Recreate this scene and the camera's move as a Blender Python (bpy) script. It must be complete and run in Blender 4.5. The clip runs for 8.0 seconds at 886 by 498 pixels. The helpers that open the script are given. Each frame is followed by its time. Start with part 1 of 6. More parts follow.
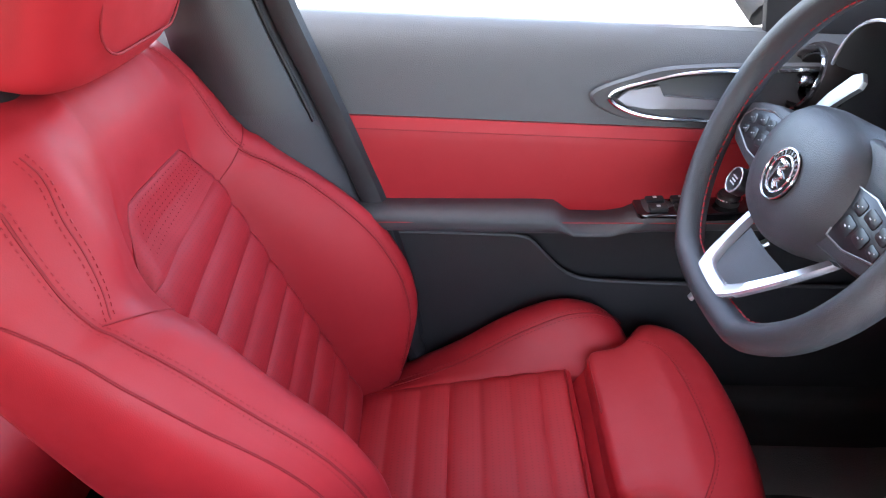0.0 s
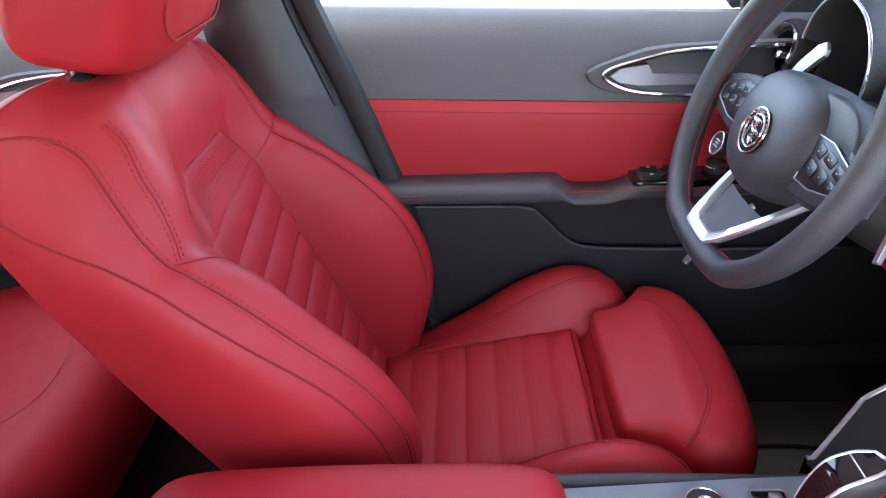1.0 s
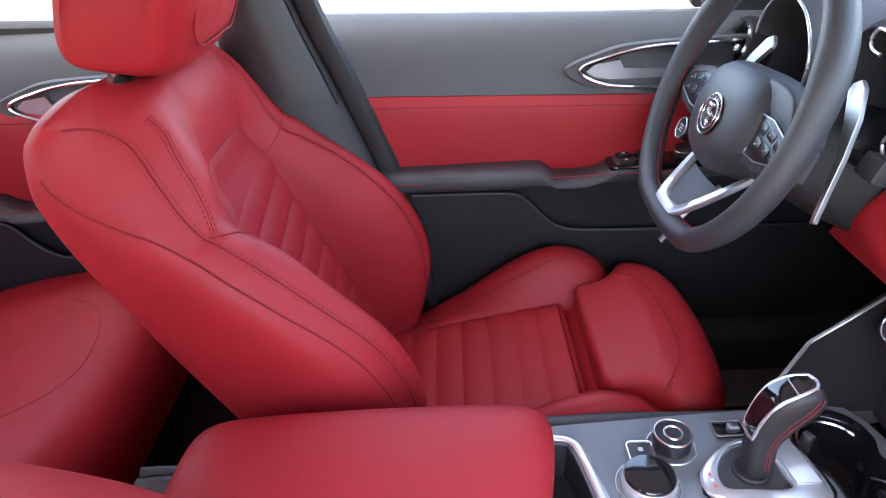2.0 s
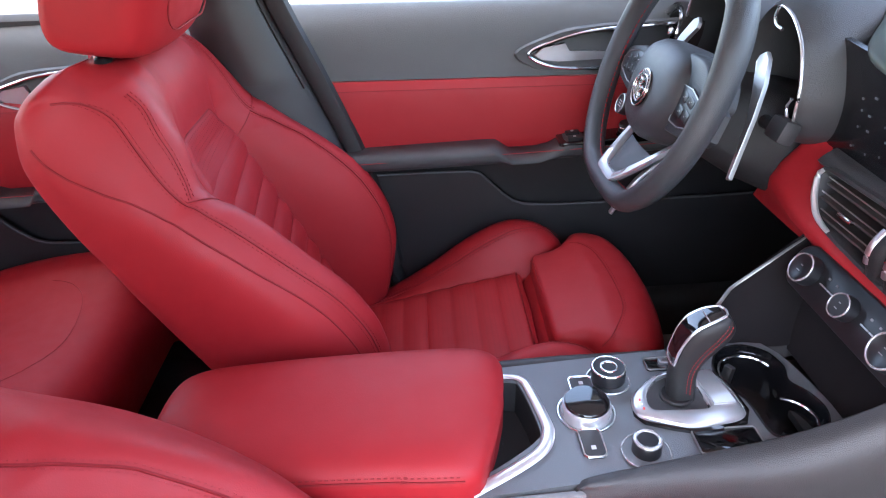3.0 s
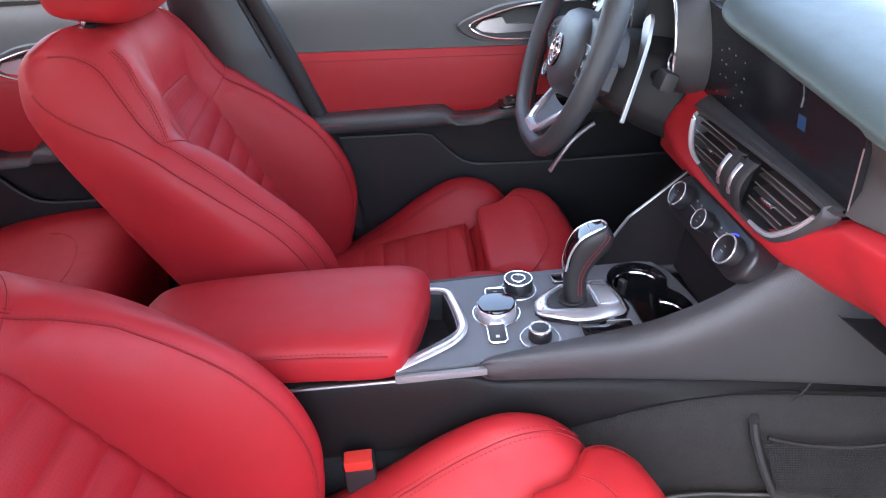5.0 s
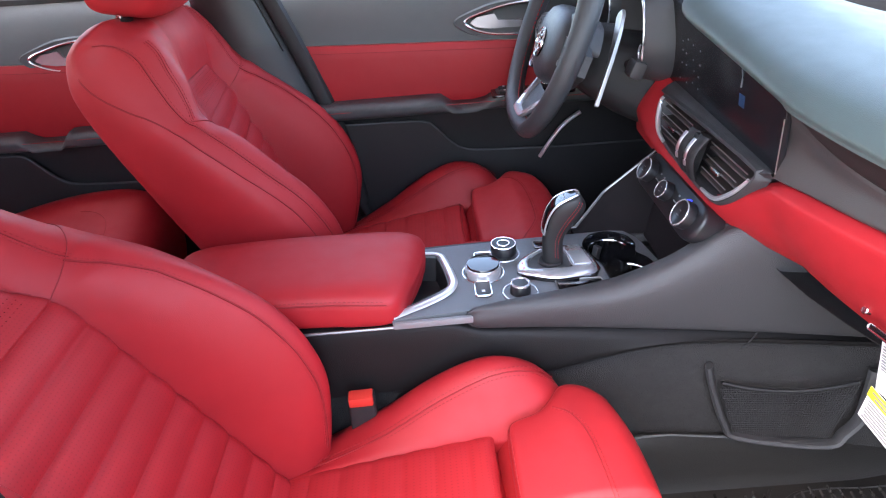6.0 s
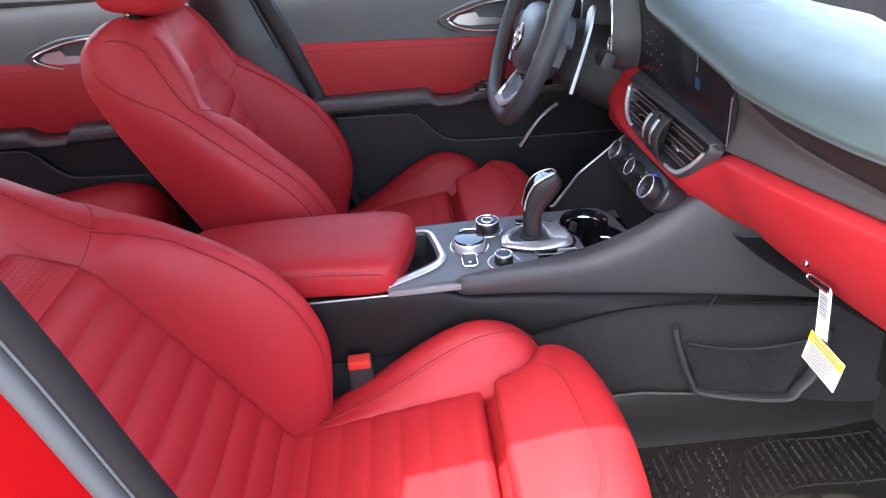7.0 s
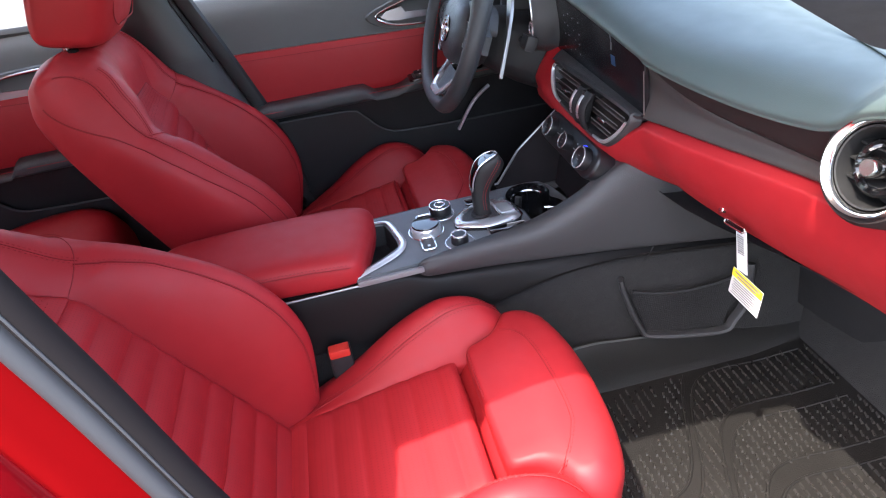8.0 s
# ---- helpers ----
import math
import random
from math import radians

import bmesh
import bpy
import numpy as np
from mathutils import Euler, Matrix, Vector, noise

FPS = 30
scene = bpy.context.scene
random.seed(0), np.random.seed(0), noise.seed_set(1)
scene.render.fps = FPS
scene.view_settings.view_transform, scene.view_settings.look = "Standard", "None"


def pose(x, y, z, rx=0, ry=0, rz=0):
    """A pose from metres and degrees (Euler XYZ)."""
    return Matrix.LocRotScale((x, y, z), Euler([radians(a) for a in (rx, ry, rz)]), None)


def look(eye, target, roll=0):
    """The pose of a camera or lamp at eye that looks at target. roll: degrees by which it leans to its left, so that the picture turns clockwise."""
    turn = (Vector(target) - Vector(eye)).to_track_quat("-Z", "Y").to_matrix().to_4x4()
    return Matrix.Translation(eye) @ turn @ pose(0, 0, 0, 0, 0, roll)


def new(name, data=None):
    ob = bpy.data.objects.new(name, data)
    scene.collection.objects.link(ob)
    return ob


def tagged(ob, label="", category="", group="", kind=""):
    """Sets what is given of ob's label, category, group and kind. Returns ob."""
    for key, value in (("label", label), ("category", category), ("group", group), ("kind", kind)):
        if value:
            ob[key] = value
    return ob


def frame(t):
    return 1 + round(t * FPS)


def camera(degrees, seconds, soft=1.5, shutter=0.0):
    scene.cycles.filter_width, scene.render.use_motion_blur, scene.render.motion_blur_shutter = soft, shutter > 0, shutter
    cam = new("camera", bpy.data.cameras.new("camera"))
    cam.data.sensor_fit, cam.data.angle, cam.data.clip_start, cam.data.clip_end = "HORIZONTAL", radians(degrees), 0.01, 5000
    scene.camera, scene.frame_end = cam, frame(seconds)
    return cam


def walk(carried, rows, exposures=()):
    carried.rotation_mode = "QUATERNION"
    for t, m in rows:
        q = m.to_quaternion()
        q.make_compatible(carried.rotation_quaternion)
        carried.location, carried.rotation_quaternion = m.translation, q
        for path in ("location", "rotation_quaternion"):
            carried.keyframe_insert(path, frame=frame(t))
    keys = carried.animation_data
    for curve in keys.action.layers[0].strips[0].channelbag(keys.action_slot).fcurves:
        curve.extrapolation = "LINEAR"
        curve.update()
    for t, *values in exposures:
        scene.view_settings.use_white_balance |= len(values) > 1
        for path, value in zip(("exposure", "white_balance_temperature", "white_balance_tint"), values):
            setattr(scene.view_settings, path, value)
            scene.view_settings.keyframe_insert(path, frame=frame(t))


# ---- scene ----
# x runs towards the car's nose, y towards the driver's door, z up from the cabin floor
cam = camera(68.2, 8.0, soft=1.1)
METRES, EYE, TILT, LEAN, TURN = 0.86, 0.95, -31.4, 0.0, 1.7
ROWS = [
    (0.0, 0.0, 0.0, 0.0, 0.0, 0.0, -0.0),
    (0.5, -0.0078, -0.0489, -0.0405, 0.23, 0.35, 0.81),
    (1.0, -0.0155, -0.1034, -0.0688, 0.49, 0.78, 1.63),
    (1.5, -0.0253, -0.1623, -0.0824, 0.54, 1.15, 2.33),
    (3.0, -0.0001, -0.3072, -0.1782, -2.11, 1.29, 4.6),
    (3.5, 0.0151, -0.3244, -0.2166, -2.69, 0.88, 4.9),
    (4.0, 0.0338, -0.3524, -0.2689, -2.79, 0.73, 5.08),
    (4.5, 0.063, -0.4129, -0.2817, -2.7, 0.87, 5.18),
    (6.0, 0.0942, -0.6251, -0.3664, -1.96, 1.21, 4.98),
    (6.5, 0.0816, -0.6785, -0.4005, -2.29, 1.14, 5.2),
    (7.0, 0.0751, -0.7282, -0.4223, -3.33, 1.44, 5.92),
    (7.5, 0.0514, -0.7831, -0.4292, -4.74, 1.35, 8.12),
    (8.0, 0.0472, -0.8256, -0.4121, -7.82, -0.98, 13.29),
]
walk(cam, [(t, pose(0, -0.262, EYE, TILT, LEAN, TURN) @ pose(METRES * x, METRES * y, METRES * z, 90 + pitch, roll, yaw)) for t, x, y, z, yaw, pitch, roll in ROWS],
     exposures=[(0.0, 3.82, 6850, 10), (1.5, 3.52, 6850, 10), (3.5, 3.43, 6850, 10), (6.0, 3.27, 6850, 10), (7.0, 3.16, 6850, 10), (8.0, 2.70, 6850, 10)])

# ---- daylight ----
SUN_TO = Vector((-0.28, -0.235, 0.83)).normalized()
world = bpy.data.worlds.new("daylight")
scene.world = world
world.use_nodes = True
wn = world.node_tree
sky = wn.nodes.new("ShaderNodeTexSky")
sky.sky_type, sky.sun_disc = "NISHITA", False
sky.sun_elevation = math.asin(SUN_TO.z)
sky.sun_rotation = math.atan2(SUN_TO.x, SUN_TO.y)
sky.dust_density = 3.0
wn.links.new(sky.outputs[0], wn.nodes["Background"].inputs[0])
wn.nodes["Background"].inputs[1].default_value = 0.225
sun = new("sun", bpy.data.lights.new("sun", "SUN"))
sun.data.energy, sun.data.angle, sun.data.color = 2.0, radians(0.6), (1.0, 0.95, 0.88)
sun.matrix_world = look(SUN_TO * 20, (0, 0, 0))


# ---- materials ----
def material(name, color, rough=0.5, metal=0.0, grain=0.0, grain_size=900.0, vary=0.12, vary_size=7.0, coat=0.0, sheen=0.0, spec=0.5, rough_vary=0.1, wear=0.0):
    """A surface with two scales of variation: broad tone and fine relief, in metres of the thing itself."""
    m = bpy.data.materials.new(name)
    m.use_nodes = True
    nt = m.node_tree
    b = nt.nodes["Principled BSDF"]
    b.inputs["Metallic"].default_value = metal
    b.inputs["Coat Weight"].default_value = coat
    b.inputs["Coat Roughness"].default_value = 0.04
    b.inputs["Sheen Weight"].default_value = sheen
    b.inputs["Specular IOR Level"].default_value = spec
    co = nt.nodes.new("ShaderNodeTexCoord")
    n1 = nt.nodes.new("ShaderNodeTexNoise")
    n1.inputs["Scale"].default_value, n1.inputs["Detail"].default_value = vary_size, 5
    nt.links.new(co.outputs["Object"], n1.inputs["Vector"])
    mix = nt.nodes.new("ShaderNodeMixRGB")
    mix.inputs[1].default_value = (*[c * (1 - vary) for c in color], 1)
    mix.inputs[2].default_value = (*[min(1, c * (1 + vary)) for c in color], 1)
    nt.links.new(n1.outputs["Fac"], mix.inputs[0])
    out = mix.outputs[0]
    if wear:
        n3 = nt.nodes.new("ShaderNodeTexNoise")
        n3.inputs["Scale"].default_value, n3.inputs["Detail"].default_value = 55.0, 8
        ramp = nt.nodes.new("ShaderNodeValToRGB")
        ramp.color_ramp.elements[0].position, ramp.color_ramp.elements[1].position = 0.52, 0.75
        nt.links.new(co.outputs["Object"], n3.inputs["Vector"])
        nt.links.new(n3.outputs["Fac"], ramp.inputs[0])
        dust = nt.nodes.new("ShaderNodeMixRGB")
        dust.inputs[2].default_value = (0.16, 0.15, 0.14, 1)
        scale = nt.nodes.new("ShaderNodeMath")
        scale.operation, scale.inputs[1].default_value = "MULTIPLY", wear
        nt.links.new(ramp.outputs[0], scale.inputs[0])
        nt.links.new(scale.outputs[0], dust.inputs[0])
        nt.links.new(out, dust.inputs[1])
        out = dust.outputs[0]
    nt.links.new(out, b.inputs["Base Color"])
    rm = nt.nodes.new("ShaderNodeMapRange")
    rm.inputs["To Min"].default_value, rm.inputs["To Max"].default_value = max(0.0, rough - rough_vary), min(1.0, rough + rough_vary)
    n4 = nt.nodes.new("ShaderNodeTexNoise")
    n4.inputs["Scale"].default_value, n4.inputs["Detail"].default_value = vary_size * 5, 6
    nt.links.new(co.outputs["Object"], n4.inputs["Vector"])
    nt.links.new(n4.outputs["Fac"], rm.inputs["Value"])
    nt.links.new(rm.outputs[0], b.inputs["Roughness"])
    if grain:
        v = nt.nodes.new("ShaderNodeTexVoronoi")
        v.inputs["Scale"].default_value = grain_size
        nt.links.new(co.outputs["Object"], v.inputs["Vector"])
        add = nt.nodes.new("ShaderNodeMath")
        add.operation = "ADD"
        nt.links.new(v.outputs["Distance"], add.inputs[0])
        n2 = nt.nodes.new("ShaderNodeTexNoise")
        n2.inputs["Scale"].default_value, n2.inputs["Detail"].default_value = 38.0, 3
        nt.links.new(co.outputs["Object"], n2.inputs["Vector"])
        nt.links.new(n2.outputs["Fac"], add.inputs[1])
        bump = nt.nodes.new("ShaderNodeBump")
        bump.inputs["Strength"].default_value, bump.inputs["Distance"].default_value = grain, 0.002
        nt.links.new(add.outputs[0], bump.inputs["Height"])
        nt.links.new(bump.outputs[0], b.inputs["Normal"])
    return m


def add_dots(m, pitch, dark):
    """Rows of small punched holes, in the thing's own measure across y and along its surface."""
    nt = m.node_tree
    b = nt.nodes["Principled BSDF"]
    co = nt.nodes.new("ShaderNodeTexCoord")
    sep = nt.nodes.new("ShaderNodeSeparateXYZ")
    nt.links.new(co.outputs["Object"], sep.inputs[0])
    add = nt.nodes.new("ShaderNodeMath")
    add.operation = "SUBTRACT"
    nt.links.new(sep.outputs["Z"], add.inputs[0])
    nt.links.new(sep.outputs["X"], add.inputs[1])
    waves = []
    for src, k in ((sep.outputs["Y"], 1.0), (add.outputs[0], 0.77)):
        mul = nt.nodes.new("ShaderNodeMath")
        mul.operation, mul.inputs[1].default_value = "MULTIPLY", math.pi * 2 / pitch * k
        nt.links.new(src, mul.inputs[0])
        sn = nt.nodes.new("ShaderNodeMath")
        sn.operation = "COSINE"
        nt.links.new(mul.outputs[0], sn.inputs[0])
        waves.append(sn)
    dot = nt.nodes.new("ShaderNodeMath")
    dot.operation = "ADD"
    nt.links.new(waves[0].outputs[0], dot.inputs[0])
    nt.links.new(waves[1].outputs[0], dot.inputs[1])
    st = nt.nodes.new("ShaderNodeMapRange")
    st.inputs["From Min"].default_value, st.inputs["From Max"].default_value = 1.25, 1.75
    nt.links.new(dot.outputs[0], st.inputs["Value"])
    old = b.inputs["Base Color"].links[0].from_socket
    mx = nt.nodes.new("ShaderNodeMixRGB")
    mx.inputs[2].default_value = (*dark, 1)
    nt.links.new(st.outputs[0], mx.inputs[0])
    nt.links.new(old, mx.inputs[1])
    nt.links.new(mx.outputs[0], b.inputs["Base Color"])
    return m


RED = (0.36, 0.0125, 0.018)
LEATHER = material("red_leather", RED, 0.57, spec=0.42, grain=0.05, grain_size=800, vary=0.12, rough_vary=0.14)
LEATHER_DOTS = add_dots(material("red_perforated_leather", RED, 0.60, spec=0.38, grain=0.05, grain_size=800, vary=0.12), 0.0052, (0.28, 0.009, 0.013))
HOLE = material("dark_punched_hole", (0.13, 0.005, 0.008), 0.9, spec=0.1)
STITCH = material("dark_red_thread_and_crease", (0.25, 0.008, 0.012), 0.8)
THREAD = material("red_thread", (0.33, 0.013, 0.019), 0.75)
CONSOLE_GREY = material("charcoal_moulded_plastic", (0.040, 0.039, 0.041), 0.46, grain=0.25, grain_size=1000, vary=0.15)
RED_THREAD = material("bright_red_thread", (0.30, 0.010, 0.016), 0.8)
SOFT_GREY = material("grey_soft_touch_plastic", (0.075, 0.077, 0.078), 0.55, grain=0.25, grain_size=1100, vary=0.1)
SOFT_DARK = material("dark_grey_pillar_plastic", (0.034, 0.033, 0.034), 0.38, grain=0.15, grain_size=1000, vary=0.15)
# Teal tint stands for sky reflected in the charcoal skin
DASH_TOP = material("sky_tinted_dash_skin", (0.062, 0.086, 0.083), 0.46, spec=0.5, grain=0.10, grain_size=900, vary=0.12)
DASH_MID = material("taupe_dash_trim", (0.055, 0.050, 0.049), 0.38, metal=0.2, grain=0.1, grain_size=900)
DARK = material("black_plastic", (0.020, 0.019, 0.020), 0.5, spec=0.35, grain=0.25, grain_size=1000, vary=0.2)
BLACK_LEATHER = material("black_leather", (0.042, 0.044, 0.047), 0.40, grain=0.25, grain_size=1100, vary=0.15)
GLOSS = material("gloss_black_trim", (0.006, 0.006, 0.007), 0.08, coat=0.6, vary=0.1, rough_vary=0.03)
SCREEN = material("black_display_glass", (0.008, 0.008, 0.010), 0.22, spec=0.4, rough_vary=0.03)
CHROME = material("satin_chrome", (0.82, 0.82, 0.83), 0.16, metal=1.0, vary=0.03, rough_vary=0.06)
SATIN = material("brushed_aluminium", (0.62, 0.62, 0.63), 0.32, metal=1.0, vary=0.05, rough_vary=0.08)
SATIN_DARK = material("dull_silver_edge", (0.30, 0.29, 0.28), 0.4, metal=0.8, vary=0.05)
STRIP = material("silver_textured_strip", (0.22, 0.215, 0.22), 0.5, metal=0.15, grain=0.3, grain_size=1200, vary=0.08)
SLAT = material("brown_black_slat", (0.045, 0.036, 0.034), 0.45, vary=0.1)
# SILVER and BRIGHT are partly metallic: pale base stands in for reflected sky
SILVER = material("part_metal_silver", (0.60, 0.61, 0.63), 0.25, metal=0.7, vary=0.02, rough_vary=0.012)
BRIGHT = material("bright_trim", (0.78, 0.79, 0.80), 0.28, metal=0.75, vary=0.02, rough_vary=0.012)
BROWN = material("brown_black_dash_skin", (0.020, 0.015, 0.015), 0.65, spec=0.25, grain=0.1, vary=0.15)
PADDLE = material("dull_aluminium", (0.42, 0.42, 0.42), 0.42, metal=0.9, vary=0.03, rough_vary=0.02)
GRIP = material("dark_grip_leather", (0.017, 0.017, 0.018), 0.5, spec=0.35, grain=0.1, vary=0.1)
KNOB = material("satin_black_knob", (0.012, 0.012, 0.014), 0.34, vary=0.1)
WEAVE = material("grey_fine_weave_panel", (0.20, 0.212, 0.225), 0.36, metal=0.55, grain=0.3, grain_size=1500, vary=0.1)
RUBBER = material("black_rubber", (0.014, 0.014, 0.015), 0.6, grain=0.15, vary=0.2)
GREY_RUBBER = material("grey_sill_trim", (0.046, 0.049, 0.056), 0.55, grain=0.04, vary=0.1)
# Charcoal darkened for the shade in the gap beside the seat
BAND = material("shaded_flank_plastic", (0.0085, 0.0078, 0.008), 0.5, spec=0.22, grain=0.2, grain_size=900, vary=0.2)
# Driver's mat colour raised to make up for the footwell's missing light
GREY_MAT = material("brightened_dusty_rubber", (0.19, 0.185, 0.185), 0.45, grain=0.3, grain_size=400, vary=0.3, wear=0.3)
MAT_RUBBER = material("dusty_rubber_mat", (0.011, 0.0100, 0.0095), 0.40, grain=0.2, grain_size=500, vary=0.25, spec=0.6)
# Tread paler than the mat, painting in the highlights on its ridges
MAT_TREAD = material("highlit_rubber_tread", (0.030, 0.0275, 0.026), 0.28, spec=0.7, vary=0.3)
CARPET = material("black_carpet", (0.026, 0.024, 0.024), 0.95, grain=0.8, grain_size=700, vary=0.3, wear=0.06)
GLOSSY_PAINT = material("glossy_red_paint", (0.30, 0.004, 0.010), 0.16, metal=0.45, coat=1.0, spec=0.4, vary=0.04, rough_vary=0.04)
FRIT = material("black_glass_border", (0.004, 0.0035, 0.004), 0.9, spec=0.05, vary=0.2)
MATTE = material("matt_black_trough", (0.014, 0.012, 0.013), 0.9, spec=0.08, vary=0.2)
PAINT = material("red_car_paint", (0.20, 0.0008, 0.002), 0.55, spec=0.06, vary=0.05, rough_vary=0.05)
LINER = material("pale_grey_headliner", (0.78, 0.77, 0.75), 0.95, grain=0.4, grain_size=900)
WHITE = material("white_card", (0.62, 0.62, 0.61), 0.6, vary=0.04)
YELLOW = material("yellow_print", (0.8, 0.62, 0.03), 0.6, vary=0.05)
INK = material("grey_print", (0.22, 0.22, 0.22), 0.7)
BUTTON_RED = material("red_button_plastic", (0.55, 0.035, 0.025), 0.35)
PALE = material("pale_grey_mark", (0.55, 0.55, 0.55), 0.5)
CONCRETE = material("grey_concrete", (0.10, 0.098, 0.096), 0.9, grain=0.4, grain_size=60, vary=0.15, vary_size=0.6)


def glass_material():
    m = bpy.data.materials.new("clear_glass")
    m.use_nodes = True
    b = m.node_tree.nodes["Principled BSDF"]
    b.inputs["Base Color"].default_value = (0.93, 0.96, 0.95, 1)
    b.inputs["Roughness"].default_value = 0.0
    b.inputs["Transmission Weight"].default_value = 1.0
    b.inputs["IOR"].default_value = 1.03
    return m


def glow_material(name, color, power):
    m = bpy.data.materials.new(name)
    m.use_nodes = True
    b = m.node_tree.nodes["Principled BSDF"]
    b.inputs["Base Color"].default_value = (*color, 1)
    b.inputs["Emission Color"].default_value = (*color, 1)
    b.inputs["Emission Strength"].default_value = power
    return m


GLASS = glass_material()
BLUE_GLOW = glow_material("blue_backlight", (0.03, 0.05, 1.0), 0.25)
RED_GLOW = glow_material("red_backlight", (0.6, 0.02, 0.03), 0.03)
SCREEN_GLOW = glow_material("pale_screen_icon", (0.09, 0.10, 0.11), 0.012)
SCREEN_BLUE = glow_material("blue_screen_icon", (0.01, 0.035, 0.09), 0.02)


# ---- mesh helpers ----
def part(name, bm, mat, parent=None, label="", sharp=40):
    """Links a bmesh as one mesh object under a thing or a part."""
    bmesh.ops.recalc_face_normals(bm, faces=bm.faces)
    me = bpy.data.meshes.new(name)
    bm.to_mesh(me)
    bm.free()
    for p in me.polygons:
        p.use_smooth = True
    me.set_sharp_from_angle(angle=radians(sharp))
    me.materials.append(mat)
    ob = new(name, me)
    ob.parent = parent
    if label:
        tagged(ob, label)
    return ob


def thing(name, at, label, category, group="", kind=""):
    ob = new(name)
    ob.location = at
    ob.empty_display_size = 0.05
    return tagged(ob, label, category, group, kind)


def lerp_table(rows, x):
    """Smooth value between (x, value) pairs."""
    if x <= rows[0][0]:
        return rows[0][1]
    for i in range(len(rows) - 1):
        (a, va), (b, vb) = rows[i], rows[i + 1]
        if x <= b:
            ma = (vb - rows[i - 1][1]) / (b - rows[i - 1][0]) if i else (vb - va) / (b - a)
            mb = (rows[i + 2][1] - va) / (rows[i + 2][0] - a) if i + 2 < len(rows) else (vb - va) / (b - a)
            t, h = (x - a) / (b - a), b - a
            return (2 * t ** 3 - 3 * t * t + 1) * va + (t ** 3 - 2 * t * t + t) * h * ma + (3 * t * t - 2 * t ** 3) * vb + (t ** 3 - t * t) * h * mb
    return rows[-1][1]


def curve_points(pts, n=8, closed=False):
    """Catmull-Rom through the points."""
    pts = [Vector(p) for p in pts]
    k, out = len(pts), []
    for i in range(k if closed else k - 1):
        if closed:
            a, b, c, d = pts[i - 1], pts[i], pts[(i + 1) % k], pts[(i + 2) % k]
        else:
            b, c = pts[i], pts[i + 1]
            a = pts[i - 1] if i else b * 2 - c
            d = pts[i + 2] if i + 2 < k else c * 2 - b
        for j in range(n):
            t = j / n
            out.append(0.5 * (2 * b + (c - a) * t + (2 * a - 5 * b + 4 * c - d) * t * t + (3 * b - a - 3 * c + d) * t ** 3))
    if not closed:
        out.append(pts[-1])
    return out


def loft(bm, rings, closed=True, cap=True, loop=False):
    """Skin over rings of equal count."""
    vs = [[bm.verts.new(p) for p in r] for r in rings]
    n = len(rings[0])
    m = len(vs)
    for i in range(m if loop else m - 1):
        a, b = vs[i], vs[(i + 1) % m]
        for j in range(n if closed else n - 1):
            bm.faces.new((a[j], a[(j + 1) % n], b[(j + 1) % n], b[j]))
    if cap and closed and not loop:
        bm.faces.new(vs[0])
        bm.faces.new(list(reversed(vs[-1])))
    return vs


def tube(bm, pts, r, seg=8, closed=False, flat=1.0, up=(0, 0, 1)):
    """A round or flattened bar along points. r: a number or one per point."""
    pts = [Vector(p) for p in pts]
    k, rings = len(pts), []
    for i, p in enumerate(pts):
        a = pts[(i - 1) % k] if closed or i else p
        b = pts[(i + 1) % k] if closed or i < k - 1 else p
        d = (b - a).normalized()
        s = d.cross(Vector(up))
        if s.length < 1e-4:
            s = d.cross(Vector((1, 0, 0)))
        s.normalize()
        u = s.cross(d)
        rr = r[i] if isinstance(r, (list, tuple)) else r
        rings.append([p + (s * math.cos(t) + u * math.sin(t) * flat) * rr for t in (2 * math.pi * q / seg for q in range(seg))])
    loft(bm, rings, True, not closed, closed)


def lathe(bm, profile, m, seg=32, cap=True):
    """Turns (radius, height) pairs round the local z of m."""
    rings = [[m @ Vector((max(r, 1e-5) * math.cos(t), max(r, 1e-5) * math.sin(t), h)) for t in (2 * math.pi * q / seg for q in range(seg))] for r, h in profile]
    loft(bm, rings, True, cap)


def block(bm, m, size, bevel=0.004, seg=2):
    """A bevelled box centred on m."""
    r = bmesh.ops.create_cube(bm, size=1, matrix=m @ Matrix.Diagonal((*size, 1)))
    if bevel:
        es = list({e for v in r["verts"] for e in v.link_edges})
        bmesh.ops.bevel(bm, geom=es, offset=bevel, segments=seg, profile=0.6, affect="EDGES")


def plate(bm, outline, m, thick, bevel=0.0, seg=2):
    """A prism on a flat outline (local x, y), from local z = 0 up to thick, its upper rim rounded."""
    rings = [[m @ Vector((x, y, 0)) for x, y in outline]]
    n = len(outline)
    cx, cy = sum(p[0] for p in outline) / n, sum(p[1] for p in outline) / n
    size = max(1e-6, max(math.hypot(x - cx, y - cy) for x, y in outline))
    if bevel:
        for i in range(seg + 1):
            a = math.pi / 2 * i / seg
            s = 1 - bevel * (1 - math.cos(a)) / size
            rings.append([m @ Vector((cx + (x - cx) * s, cy + (y - cy) * s, thick - bevel + bevel * math.sin(a))) for x, y in outline])
    else:
        rings.append([m @ Vector((x, y, thick)) for x, y in outline])
    loft(bm, rings)


